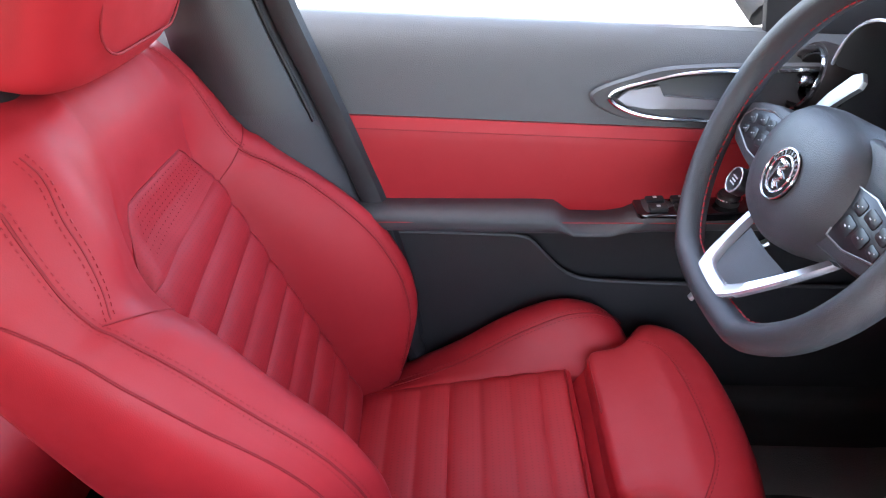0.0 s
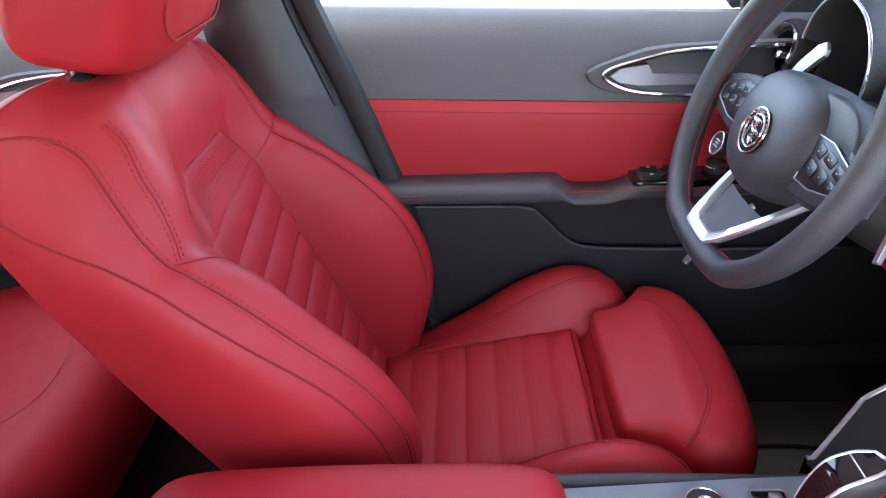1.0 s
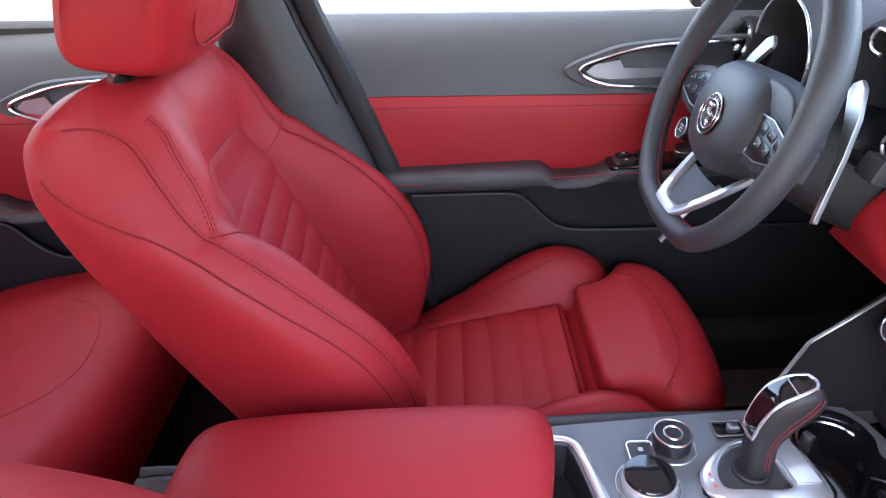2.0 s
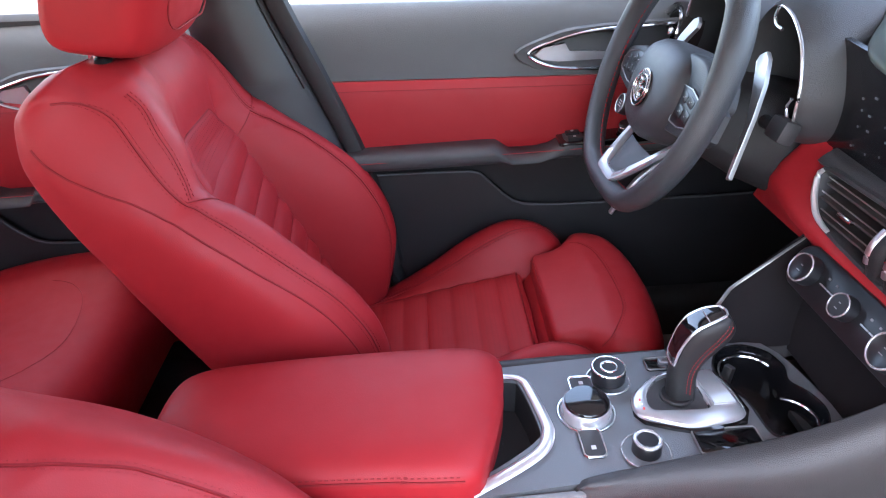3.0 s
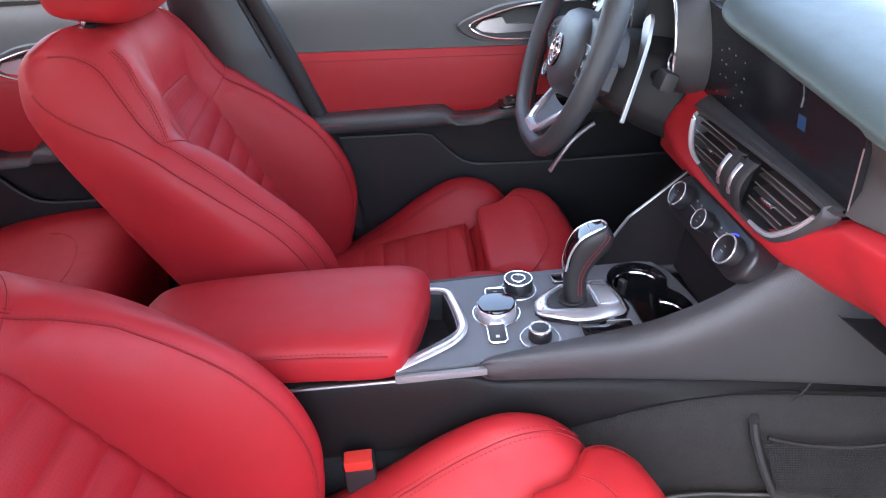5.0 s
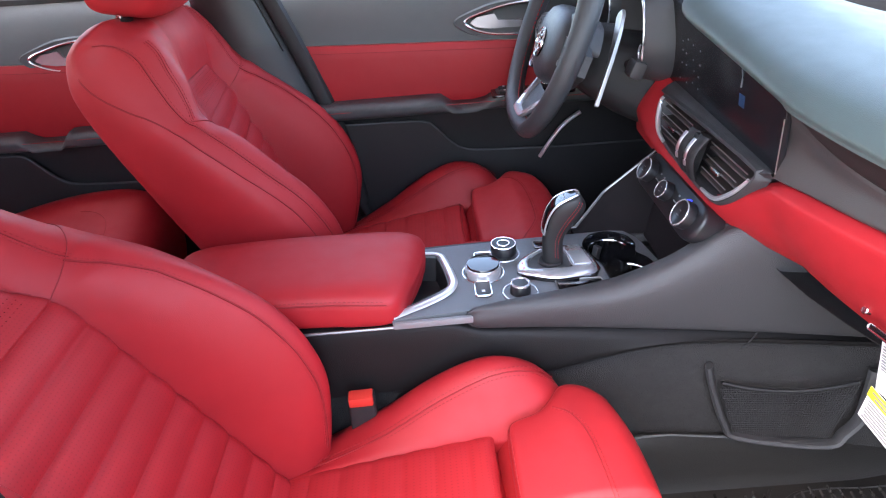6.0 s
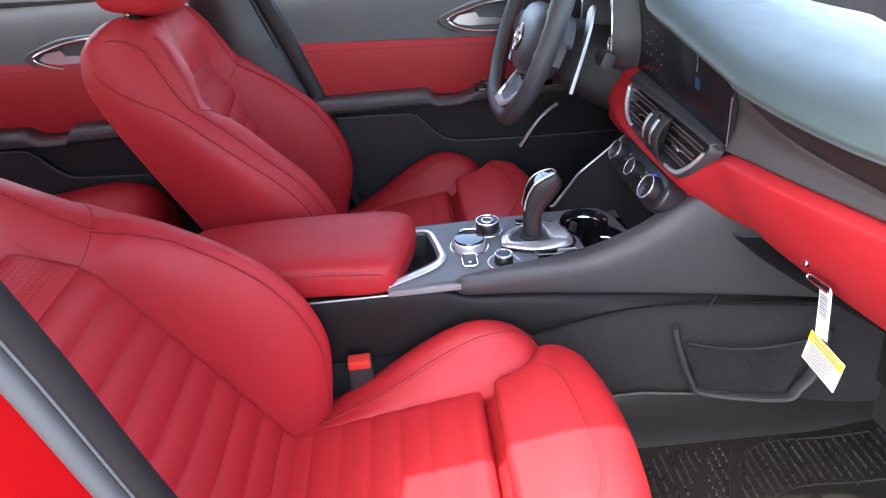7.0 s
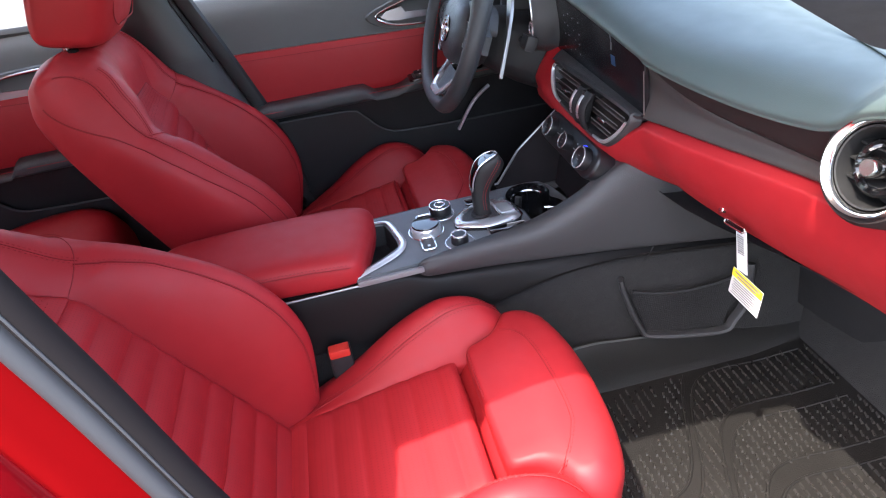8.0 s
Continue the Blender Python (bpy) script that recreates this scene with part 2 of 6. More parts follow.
def rounded(w, h, r, n=5):
    """Outline of a rounded rectangle."""
    out = []
    for cx, cy, a0 in ((w / 2 - r, h / 2 - r, 0), (-w / 2 + r, h / 2 - r, 90), (-w / 2 + r, -h / 2 + r, 180), (w / 2 - r, -h / 2 + r, 270)):
        for i in range(n + 1):
            a = radians(a0 + 90 * i / n)
            out.append((cx + r * math.cos(a), cy + r * math.sin(a)))
    return out


def sheet(bm, f, nu, nv, thick=0.0, side=(0, 0, -1)):
    """A skin f(a, b), a and b from 0 to 1; thick makes it a slab, thickened along side."""
    g = [[Vector(f(i / nu, j / nv)) for j in range(nv + 1)] for i in range(nu + 1)]
    top = [[bm.verts.new(p) for p in r] for r in g]
    for i in range(nu):
        for j in range(nv):
            bm.faces.new((top[i][j], top[i + 1][j], top[i + 1][j + 1], top[i][j + 1]))
    if thick:
        d = Vector(side) * thick
        low = [[bm.verts.new(p + d) for p in r] for r in g]
        for i in range(nu):
            for j in range(nv):
                bm.faces.new((low[i][j], low[i][j + 1], low[i + 1][j + 1], low[i + 1][j]))
        for i in range(nu):
            for j, k in ((0, 1), (nv, -1)):
                bm.faces.new((top[i][j], low[i][j], low[i + 1][j], top[i + 1][j]))
        for j in range(nv):
            for i in (0, nu):
                bm.faces.new((top[i][j], top[i][j + 1], low[i][j + 1], low[i][j]))


def holed(bm, outline, holes, m, thick):
    """A flat plate with openings through it: upper face, outer rim and inner walls."""
    edges = []
    for loop in (outline, *holes):
        top = [bm.verts.new(m @ Vector((x, y, thick))) for x, y in loop]
        low = [bm.verts.new(m @ Vector((x, y, 0))) for x, y in loop]
        n = len(loop)
        for i in range(n):
            j = (i + 1) % n
            bm.faces.new((top[i], top[j], low[j], low[i]))
            edges.append(bm.edges.get((top[i], top[j])))
    bmesh.ops.triangle_fill(bm, edges=edges, use_beauty=True)


def facing(o, right, up):
    """A local frame: x to the right, y up, z out of the face."""
    x = Vector(right).normalized()
    y = Vector(up)
    y = (y - x * y.dot(x)).normalized()
    z = x.cross(y)
    m = Matrix((x, y, z)).transposed().to_4x4()
    m.translation = o
    return m


# ---- the car's shell ----
def build_shell():
    bm = bmesh.new()
    bmesh.ops.create_grid(bm, x_segments=2, y_segments=2, size=400, matrix=pose(0, 0, -0.32))
    tagged(part("ground", bm, CONCRETE), "grey sunlit concrete ground outside the car", "ground", kind="structure")
    bm = bmesh.new()
    block(bm, pose(-0.15, 0, 0.0), (2.3, 1.36, 0.04), 0.01)
    tagged(part("floor", bm, CARPET), "black carpeted cabin floor", "floor", kind="structure")
    bm = bmesh.new()
    sheet(bm, lambda a, b: (0.86 + 0.16 * a, -0.70 + 1.4 * b, 0.02 + 0.66 * a), 6, 6, 0.02, (1, 0, 0))
    tagged(part("wall_front", bm, CARPET), "black carpeted firewall behind the pedals", "wall", kind="structure")
    bm = bmesh.new()
    sheet(bm, lambda a, b: (-1.24 - 0.50 * max(0, a - 0.6) / 0.4, -0.70 + 1.4 * b, 0.02 + 0.78 * min(1, a / 0.6)), 10, 4, 0.02, (-0.7, 0, -0.7))
    tagged(part("wall_rear", bm, DARK), "dark panel behind the rear bench", "wall", kind="structure")

    # Unseen roof runs long fore and aft, to keep sun off dash and bench
    def roof(a, b):
        y = -0.565 + 1.165 * b
        x = -1.60 + 2.21 * a
        return (x, y, 1.19 - 0.10 * (abs(y) / 0.6) ** 4 - 0.05 * ((x + 0.35) / 0.8) ** 2 * (1 if x > -0.35 else 0.5))
    bm = bmesh.new()
    sheet(bm, roof, 16, 16, 0.03, (0, 0, 1))
    tagged(part("ceiling", bm, LINER), "pale grey fabric headliner under the roof", "ceiling", kind="structure")
    bm = bmesh.new()
    sheet(bm, lambda a, b: Vector(roof(a, b)) + Vector((0, 0, .034)), 16, 16, 0.01, (0, 0, 1))
    tagged(part("roof", bm, PAINT), "red painted outer roof skin", "roof", kind="structure")
    # far side above the doors, rear corner and pillars
    for side, name, inset in ((1, "wall_left", .59), (-1, "wall_right", .566)):
        bm = bmesh.new()
        tube(bm, curve_points([(-1.74, side * 0.64, 0.80), (-1.46, side * 0.60, 1.02), (-0.6, side * .588, 1.10), (0.0, side * inset, 1.115), (0.45, side * (inset + .005), 1.08), (0.80, side * 0.65, 0.92), (1.06, side * 0.70, 0.76)], 6), 0.035, 10, flat=1.2)
        plate(bm, [(-1.20, .70), (-1.10, 1.10), (-1.46, 1.06), (-1.76, .80), (-1.76, .02), (-1.20, .02)], facing((0, side * 0.66, 0), (1, 0, 0), (0, 0, 1)), .02)
        tagged(part(name, bm, SOFT_GREY), "grey roof rail running into the windscreen pillar", "roof rail", kind="structure")
    # windscreen, rear screen
    bm = bmesh.new()
    sheet(bm, lambda a, b: (0.625 + 0.475 * a, (-1 + 2 * b) * (0.58 + 0.10 * a), 1.055 - 0.325 * a + 0.03 * (1 - (2 * b - 1) ** 2)), 8, 12)
    g = tagged(part("window_1", bm, GLASS), "clear raked windscreen", "window", kind="structure")
    g.visible_shadow = False
    bm = bmesh.new()
    sheet(bm, lambda a, b: (-1.46 - 0.28 * a, (-1 + 2 * b) * 0.60, 1.06 - 0.26 * a), 4, 8)
    g = tagged(part("window_2", bm, GLASS), "clear rear screen", "window", kind="structure")
    g.visible_shadow = False
    # black band and wiper trough at the windscreen's foot
    bm = bmesh.new()
    sheet(bm, lambda a, b: (0.74 + 0.38 * a, -0.70 + 1.4 * b, 0.715 + 0.02 * a), 3, 8, 0.02)
    tagged(part("trim", bm, FRIT), "black trough at the foot of the windscreen", "trim", kind="structure")


build_shell()


# ---- seats ----
POSTURE = {"lean": radians(22.6), "x": -0.13, "seam": .6, "top": 2.5, "from": .40, "swell": 0.0}
HW = [(0, .205), (.1, .235), (.2, .247), (.3, .250), (.4, .250), (.5, .248), (.56, .244), (.6, .233), (.625, .218), (.645, .185), (.655, .145), (.66, .09)]
BH = [(0, .040), (.065, .090), (.115, .120), (.17, .134), (.21, .135), (.26, .128), (.32, .105), (.375, .075), (.425, .046), (.465, .026), (.52, .018), (.58, .008), (.62, -.010), (.66, -.03)]
CU = [(0, .175), (.2, .185), (.4, .180), (.5, .172), (.57, .160), (.62, .130), (.66, .05)]
PW = [(0, .130), (.2, .122), (.4, .110), (.46, .104), (.55, .098), (.62, .08), (.66, .03)]
WC = [(0, -.012), (.2, -.013), (.35, -.015), (.42, -.014), (.475, -.011), (.50, -.004), (.535, .010), (.57, .017), (.61, .010), (.64, -.006), (.66, -.03)]
WS = [(0, .0), (.1, .055), (.15, .072), (.243, .072), (.349, .040), (.45, -.018), (.519, -.050), (.58, -.058), (.63, -.040), (.66, -.033)]
WB = [(0, -.085), (.25, -.092), (.42, -.099), (.5, -.103), (.555, -.098), (.59, -.084), (.61, -.070), (.635, -.052), (.66, -.036)]


def recline(v):
    """How far the upper part of the passenger's seat back bends rearwards."""
    q = max(0, min(1, (v - .38) / .25))
    return 0 if POSTURE["swell"] > 0 else .066 * q * q * (3 - 2 * q)


def on_back(u, v, w):
    """Seat-back measures (across, up, out) to the seat's own space."""
    s, c = math.sin(POSTURE["lean"]), math.cos(POSTURE["lean"])
    top = max(0, min(1, (v - .57) / .09))
    w -= recline(v)
    if .60 < v <= .66:
        v = .60 + (v - .60) * .6
    if u < -.03:
        ease = lambda q: (lambda p: p * p * (3 - 2 * p))(max(0, min(1, q)))
        a = ease((-u - .03) / .14)
        b = ease((v - .12) / .30)
        if POSTURE["swell"] > 0:
            v += .022 * a * a * ease((v - .46) / .14) * ease((-.015 - w) / .05)
            w -= .020 * math.exp(-((u + .155) / .038) ** 2 - ((v - .445) / .045) ** 2)
            u, w = u - .016 * a * b + .15 * top * top * u, w + .030 * a * ease((v - .30) / .20) * max(0, min(1, (w + .095) / .06))
        else:
            k = a * (1 - ease((v - .12) / .26))
            u, w = u - .045 * k, w - .045 * k * max(0, min(1, (w + .06) / .06))
    return Vector((POSTURE["x"] - s * v + c * w, u, 0.20 + c * v + s * w))


def raw_back(u, v, w):
    w -= recline(v)
    s, c = math.sin(POSTURE["lean"]), math.cos(POSTURE["lean"])
    return Vector((POSTURE["x"] - s * v + c * w, u, 0.20 + c * v + s * w))


def back_profile(v, mirror=1):
    """Half section from the middle of the front round to the middle of the rear."""
    hw, bh, pw, wc, wb, cu, ws = (lerp_table(t, v) for t in (HW, BH, PW, WC, WB, CU, WS))
    steps = (.405, .428, .458) if mirror < 0 and POSTURE["swell"] > 0 else (.432, .458, .486)
    lip = [max(0.0, min(1.0, (at - v) / .010)) for at in steps]
    lip = [.006 * k * math.exp(-max(0, at - v) / .05) for k, at in zip(lip, steps)]
    pts = [(0, wc), (pw * .5, wc), (pw * .88, wc + .002 * max(0, min(1, (.46 - v) / .03))), (pw, wc - .003 * max(0, min(1, (.46 - v) / .03))), (pw + .42 * (cu - pw), wc + .60 * (bh - wc) + lip[0]), (cu, bh + lip[1]),
           (cu + .62 * (hw - cu), bh - .35 * (bh - ws) - .004 + lip[2]), (hw, ws), (hw * .995, .5 * (ws + wb)), (hw - .028 * hw / .24, wb), (hw * .5, wb - .012), (0, wb - .014)]
    return [Vector((a, b, 0)) for a, b in pts]


SUB = 5
VS = [0.66 * i / 110 for i in range(111)]


def back_strip(lo, hi, mirror=1, v0=0.0, v1=0.66):
    """Rows of points over the seat back between two control points of the section."""
    rows = []
    for v in VS:
        if v0 <= v <= v1:
            pr = curve_points(back_profile(v, mirror), SUB)
            rows.append([on_back(mirror * p.x, v, p.y) for p in pr[lo * SUB:hi * SUB + 1]])
    return rows


def seam_on_back(k, off, v0, v1, mirror, out=0.0, du=0.0):
    """A line of points along control point k (fractions allowed)."""
    line = []
    for i in range(61):
        v = v0 + (v1 - v0) * i / 60
        pr = curve_points(back_profile(v, mirror), SUB)
        q = k * SUB + (off if k != 5 else POSTURE["seam"] + (POSTURE["top"] - POSTURE["seam"]) * max(0, min(1, (v - POSTURE["from"]) / (.54 - .40 if POSTURE["top"] > 0 else .075)))) + (9 * max(0, (v - .575) / .06) ** 1.5 if k == 5 else 0)
        if k == 7:
            q += -1.5 + 4.0 * v / .60
        q = min(q, 10 * SUB)
        p = pr[int(q)].lerp(pr[min(len(pr) - 1, int(q) + 1)], q - int(q))
        q2 = pr[min(len(pr) - 1, int(q) + 1)] - pr[int(q)]
        p = p + q2.normalized() * du
        line.append(on_back(mirror * p.x, v, p.y + out))
    return line


def seam_by_path(path, mirror, out=0.0, du=0.0):
    """A smooth line of points through (place round the section, height) pairs."""
    line = []
    for p in curve_points([(q, v * 100, 0) for q, v in path], 8):
        q, v = p.x + du, p.y / 100
        pr = curve_points(back_profile(v, mirror), SUB)
        c = pr[int(q)].lerp(pr[int(q) + 1], q - int(q))
        line.append(on_back(mirror * c.x, v, c.y + out))
    return line


SHOULDER_SEAM = [(28.2, .02), (28.3, .20), (28.8, .38), (29.8, .45), (30, .49), (29.5, .53), (29.2, .565), (29.6, .585), (30.6, .598), (32, .606), (33.6, .609)]
FRONT_SEAM = [(26.3, .588), (26.0, .565), (26.6, .535), (27.0, .505), (27.6, .477), (28.6, .458)]
REAR_SEAM = [(31, .02), (31.2, .20), (31.6, .30), (32.4, .355), (33, .41), (33.5, .465), (35, .51), (36.5, .54), (38, .57)]


def stitches(bm, line, length=0.0034, gap=0.0030, r=0.0009, lift=(0, 0, 0)):
    """Single stitches along a line."""
    pts = [Vector(p) + Vector(lift) for p in line]
    d, at, total = 0.0, [0.0], 0.0
    for a, b in zip(pts, pts[1:]):
        total += (b - a).length
        at.append(total)

    def where(s):
        for i in range(len(pts) - 1):
            if s <= at[i + 1]:
                return pts[i].lerp(pts[i + 1], (s - at[i]) / max(1e-9, at[i + 1] - at[i]))
        return pts[-1]
    while d + length < total:
        tube(bm, [where(d), where(d + length)], r, 4)
        d += length + gap


def cushion_mid(x):
    return lerp_table([(-.16, .215), (-.08, .234), (.0, .251), (.1, .270), (.17, .281)], x)


def bolster_top(x):
    return lerp_table([(-.16, .175), (-.08, .224), (0, .272), (.08, .327), (.15, .357), (.20, .353), (.238, .330), (.268, .288), (.280, .24)], x)


def cushion_section(x):
    m, t = cushion_mid(min(x, .17)), bolster_top(x)
    o = lerp_table([(-.16, .225), (0, .238), (.15, .240), (.22, .230), (.27, .205), (.280, .19)], x)
    lo = .125
    return [(.128, m - .03), (.130, m - .004), (.148, m + .35 * (t - m)), (.172, m + .86 * (t - m)), (.195, t), (.218, t - .012), (o, t - .25 * (t - lo)), (o + .004, lo + .35 * (t - lo)), (o - .006, lo), (.15, lo)]


def build_seat(lean, x, label, reach=0.0, swell=0.0, back=0.0, drop=0.0):
    POSTURE["lean"], POSTURE["x"], POSTURE["swell"] = radians(lean), x, swell
    seat = thing("car_seat", (0, 0, 0), label, "car seat", "front seats")
    # seat back
    bm = bmesh.new()
    rows = back_strip(0, 6, 1)
    far = back_strip(0, 6, -1)
    loft(bm, [list(reversed(far[i]))[:-1] + rows[i] for i in range(len(rows))], False, False)
    front = part("backrest_cover", bm, LEATHER, seat)
    for mir in (1, -1):
        POSTURE["seam"], POSTURE["top"], POSTURE["from"], end = (-1.7, -3.6, .375, .452) if mir > 0 else (3.2, 4.4, .40, .635)
        bm = bmesh.new()
        loft(bm, back_strip(6, 9, mir), False, False)
        side = part("backrest_side", bm, LEATHER, seat)
        bm = bmesh.new()
        tabled = swell > 0 and mir < 0
        tube(bm, seam_by_path(REAR_SEAM, mir, .0001) if tabled else seam_on_back(7, 0, 0.02, 0.60, mir, 0.0001), 0.0015, 5)
        part("seam", bm, STITCH, side)
        bm = bmesh.new()
        tube(bm, seam_by_path(SHOULDER_SEAM, mir, .0002) if tabled else seam_on_back(5, 2.5, 0.02, end, mir, 0.0003), 0.0016, 5)
        part("seam", bm, STITCH, side)
        bm = bmesh.new()
        tube(bm, seam_by_path(FRONT_SEAM, mir, .0001) if tabled else seam_on_back(4, 2.0, 0.45, 0.615, mir, 0.0001), 0.0009, 5)
        part("seam", bm, STITCH, front)
        bm = bmesh.new()
        tube(bm, seam_on_back(3, 0, 0.0, 0.44, mir, 0.0003), 0.0015, 5)
        part("seam", bm, STITCH, front)
        # Dark tube along the fold stands for the shade in it
        bm = bmesh.new()
        crease = []
        for i in range(25):
            t = i / 24
            at = (.428 + .060 * t) if mir > 0 else (.392 + .066 * t if swell > 0 else .436 + .018 * t)
            pr = curve_points(back_profile(at, mir), SUB)
            q = (3.2 + (3.0 if mir > 0 else 2.7) * t) * SUB
            p = pr[int(q)].lerp(pr[int(q) + 1], q - int(q))
            crease.append(on_back(mir * p.x, at + .001, p.y + .0002))
        tube(bm, crease, .0008, 5)
        part("crease", bm, STITCH, front)
        bm = bmesh.new()
        for path in (SHOULDER_SEAM, FRONT_SEAM) if tabled else ():
            for du in (-.45, .45):
                stitches(bm, seam_by_path(path, mir, .0003, du))
        for k, off in () if tabled else ((5, 2.5), (4, 2.0)):
            for du in (-0.0042, 0.0042):
                stitches(bm, seam_on_back(k, off, 0.03 if k == 5 else 0.45, min(end, 0.62) if k == 5 else 0.62, mir, 0.0003, du))
        tagged(part("stitching", bm, THREAD, side), kind="stuff")
    bm = bmesh.new()
    rows = back_strip(9, 11, 1)
    loft(bm, [r + list(reversed(back_strip(9, 11, -1)[i]))[1:] for i, r in enumerate(rows)], False, False)
    part("backrest_shell", bm, LEATHER, seat)

    # ribbed centre panel of the back
    def back_panel(a, b):
        vr = v = 0.015 + 0.480 * b
        half = lerp_table([(0, .134), (.2, .128), (.36, .122), (.41, .119), (.432, .115), (.45, .106), (.475, .090), (.488, .080), (.495, .070)], v)
        u = (2 * a - 1) * half
        groove = .58 if swell > 0 else .42
        e = min(1.0, (1 - abs(2 * a - 1)) * half / .016, (1 - b) * .480 / .012 + 0.02)
        v += .14 * swell * u * min(1, 5 * (1 - b))
        rib = abs(math.sin(math.pi * (vr - 0.01) / 0.0465)) ** 0.55 if vr < 0.4285 else 1.0
        w = lerp_table(WC, v) - 0.002 + (0.0145 - .0075 * max(0, min(1, (v - .43) / .03))) * math.sqrt(max(0, e)) * (1 - groove + groove * rib)
        return on_back(u, v, w)
    bm = bmesh.new()
    sheet(bm, back_panel, 44, 150)
    panel = part("backrest_panel", bm, LEATHER_DOTS, seat, "ribbed perforated leather panel")
    verts, faces = [], []
    for i in range(7):
        for j in range(26):
            b = (.449 + .0066 * i - .015) / .480
            a = .5 + (j - 12.5 + .5 * (i % 2)) * .0076 / (2 * .118)
            half_here = lerp_table([(.432, .115), (.45, .106), (.475, .090), (.488, .080), (.495, .070)], .015 + .480 * b)
            a = .5 + (a - .5) * .118 / half_here
            if not .09 < a < .91:
                continue
            mid = Vector(back_panel(a, b)) + on_back(0, 0, .0006) - on_back(0, 0, 0)
            du = (Vector(back_panel(a + .01, b)) - Vector(back_panel(a - .01, b))).normalized() * .0009
            dv = (Vector(back_panel(a, b + .005)) - Vector(back_panel(a, b - .005))).normalized() * .0009
            n = len(verts)
            verts += [mid + du * math.cos(q) + dv * math.sin(q) for q in (math.pi / 3 * k for k in range(6))]
            faces.append([n + k for k in range(6)])
    me = bpy.data.meshes.new("perforation")
    me.from_pydata(verts, [], faces)
    me.materials.append(HOLE)
    dots = new("perforation", me)
    dots.parent = panel
    tagged(dots, kind="stuff")
    bm = bmesh.new()
    rim = [Vector(back_panel(0, .5 + .5 * i / 40)) for i in range(41)] + [Vector(back_panel(i / 10, 1)) for i in range(1, 10)] + [Vector(back_panel(1, 1 - .5 * i / 40)) for i in range(41)]
    tube(bm, [p + on_back(0, 0, .0015) - on_back(0, 0, 0) for p in rim], .0013, 5)
    part("seam", bm, STITCH, panel)

    # cushion
    def seat_panel(a, b):
        x = -0.155 + (0.325 - back) * b
        u = (2 * a - 1) * 0.137
        e = min(1.0, (1 - abs(2 * a - 1)) * 9 + 0.02, (1 - b) * 25 + 0.02)
        rib = abs(math.sin(math.pi * (x + 0.012) / 0.0445)) ** 0.5
        return (x, u, cushion_mid(x) - 0.007 + 0.011 * math.sqrt(max(0, e)) * (0.62 + 0.38 * rib))
    bm = bmesh.new()
    sheet(bm, seat_panel, 26, 100, 0.06)
    part("cushion_panel", bm, LEATHER_DOTS, seat, "ribbed perforated leather cushion panel")
    for mir in (1, -1):
        bm = bmesh.new()
        rings = []
        xs = [-0.16 + 0.440 * i / 36 for i in range(37)]
        for x in xs:
            rings.append([Vector((x, mir * p.x, p.y)) for p in curve_points([(a, b, 0) for a, b in cushion_section(x)], 4, True)])
        loft(bm, rings)
        bol = part("cushion_bolster", bm, LEATHER, seat)
        bm = bmesh.new()
        line = []
        for i in range(41):
            x = -0.12 + 0.375 * i / 40
            want = lerp_table([(-.12, .145), (-.02, .155), (.07, .164), (.157, .172), (.222, .184), (.255, .193)], x)
            pr = curve_points([(a, b, 0) for a, b in cushion_section(x)], 4, True)[4:20]
            for a, b in zip(pr, pr[1:]):
                if a.x <= want <= b.x:
                    line.append(Vector((x, mir * want, a.y + (b.y - a.y) * (want - a.x) / max(1e-6, b.x - a.x) + .0003)))
                    break
        tube(bm, line, 0.0012, 5)
        for d in (-.0045, .0045):
            stitches(bm, [p + Vector((0, mir * d, .0004 + d * .9)) for p in line])
        part("stitching", bm, STITCH, bol)

    # thigh support: a neck between the bolsters, widening ahead of them
    half = [(0, .186), (.05, .186), (.106, .187), (.120, .190), (.127, .198), (.131, .215), (.138, .236), (.155, .253), (.177, .268), (.189, .288), (.190, .312), (.179, .334), (.150, .353), (.100, .365), (.05, .370)]
    plan = [(u, x) for u, x in half] + [(0, .372)] + [(-u, x) for u, x in reversed(half[1:])]
    plan = curve_points([(u, x - back + reach * max(0, min(1, (x - .2) / .12)), 0) for u, x in plan], 3, True)

    def thigh_height(u, x):
        x -= reach - back
        return .322 - drop + .026 * max(0, min(1, (x - .185) / .09)) - 2.2 * max(0, x - .315) ** 2 - .010 * (u / .18) ** 2 + .0012 * math.sin(70 * x + 9 * u)
    n = len(plan)
    inward = []
    for i, p in enumerate(plan):
        d = (plan[(i + 1) % n] - plan[i - 1]).normalized()
        inward.append(Vector((d.y, -d.x, 0)) if Vector((d.y, -d.x, 0)).dot(Vector((0, .285, 0)) - p) > 0 else Vector((-d.y, d.x, 0)))
    rings = [[Vector((p.y + q.y * .03, p.x + q.x * .03, .13)) for p, q in zip(plan, inward)], [Vector((p.y + q.y * .004, p.x + q.x * .004, .22)) for p, q in zip(plan, inward)]]
    rim = []
    for k in range(7):
        a = math.pi / 2 * k / 6
        ring = []
        for p, q in zip(plan, inward):
            front = max(0, min(1, (p.y - .20) / .12))
            r, h = .009 + .030 * front, .011 + .036 * front
            c = p + q * r * (1 - math.cos(a))
            ring.append(Vector((c.y, c.x, thigh_height(c.x, c.y) - h * (1 - math.sin(a)))))
        rings.append(ring)
        rim = ring
    for f in (.85, .65, .4, .15, .01):
        ring = [Vector((.285 + (p.x - .285) * f, p.y * f, 0)) for p in rim]
        rings.append([Vector((p.x, p.y, thigh_height(p.y, p.x))) for p in ring])
    bm = bmesh.new()
    loft(bm, rings)
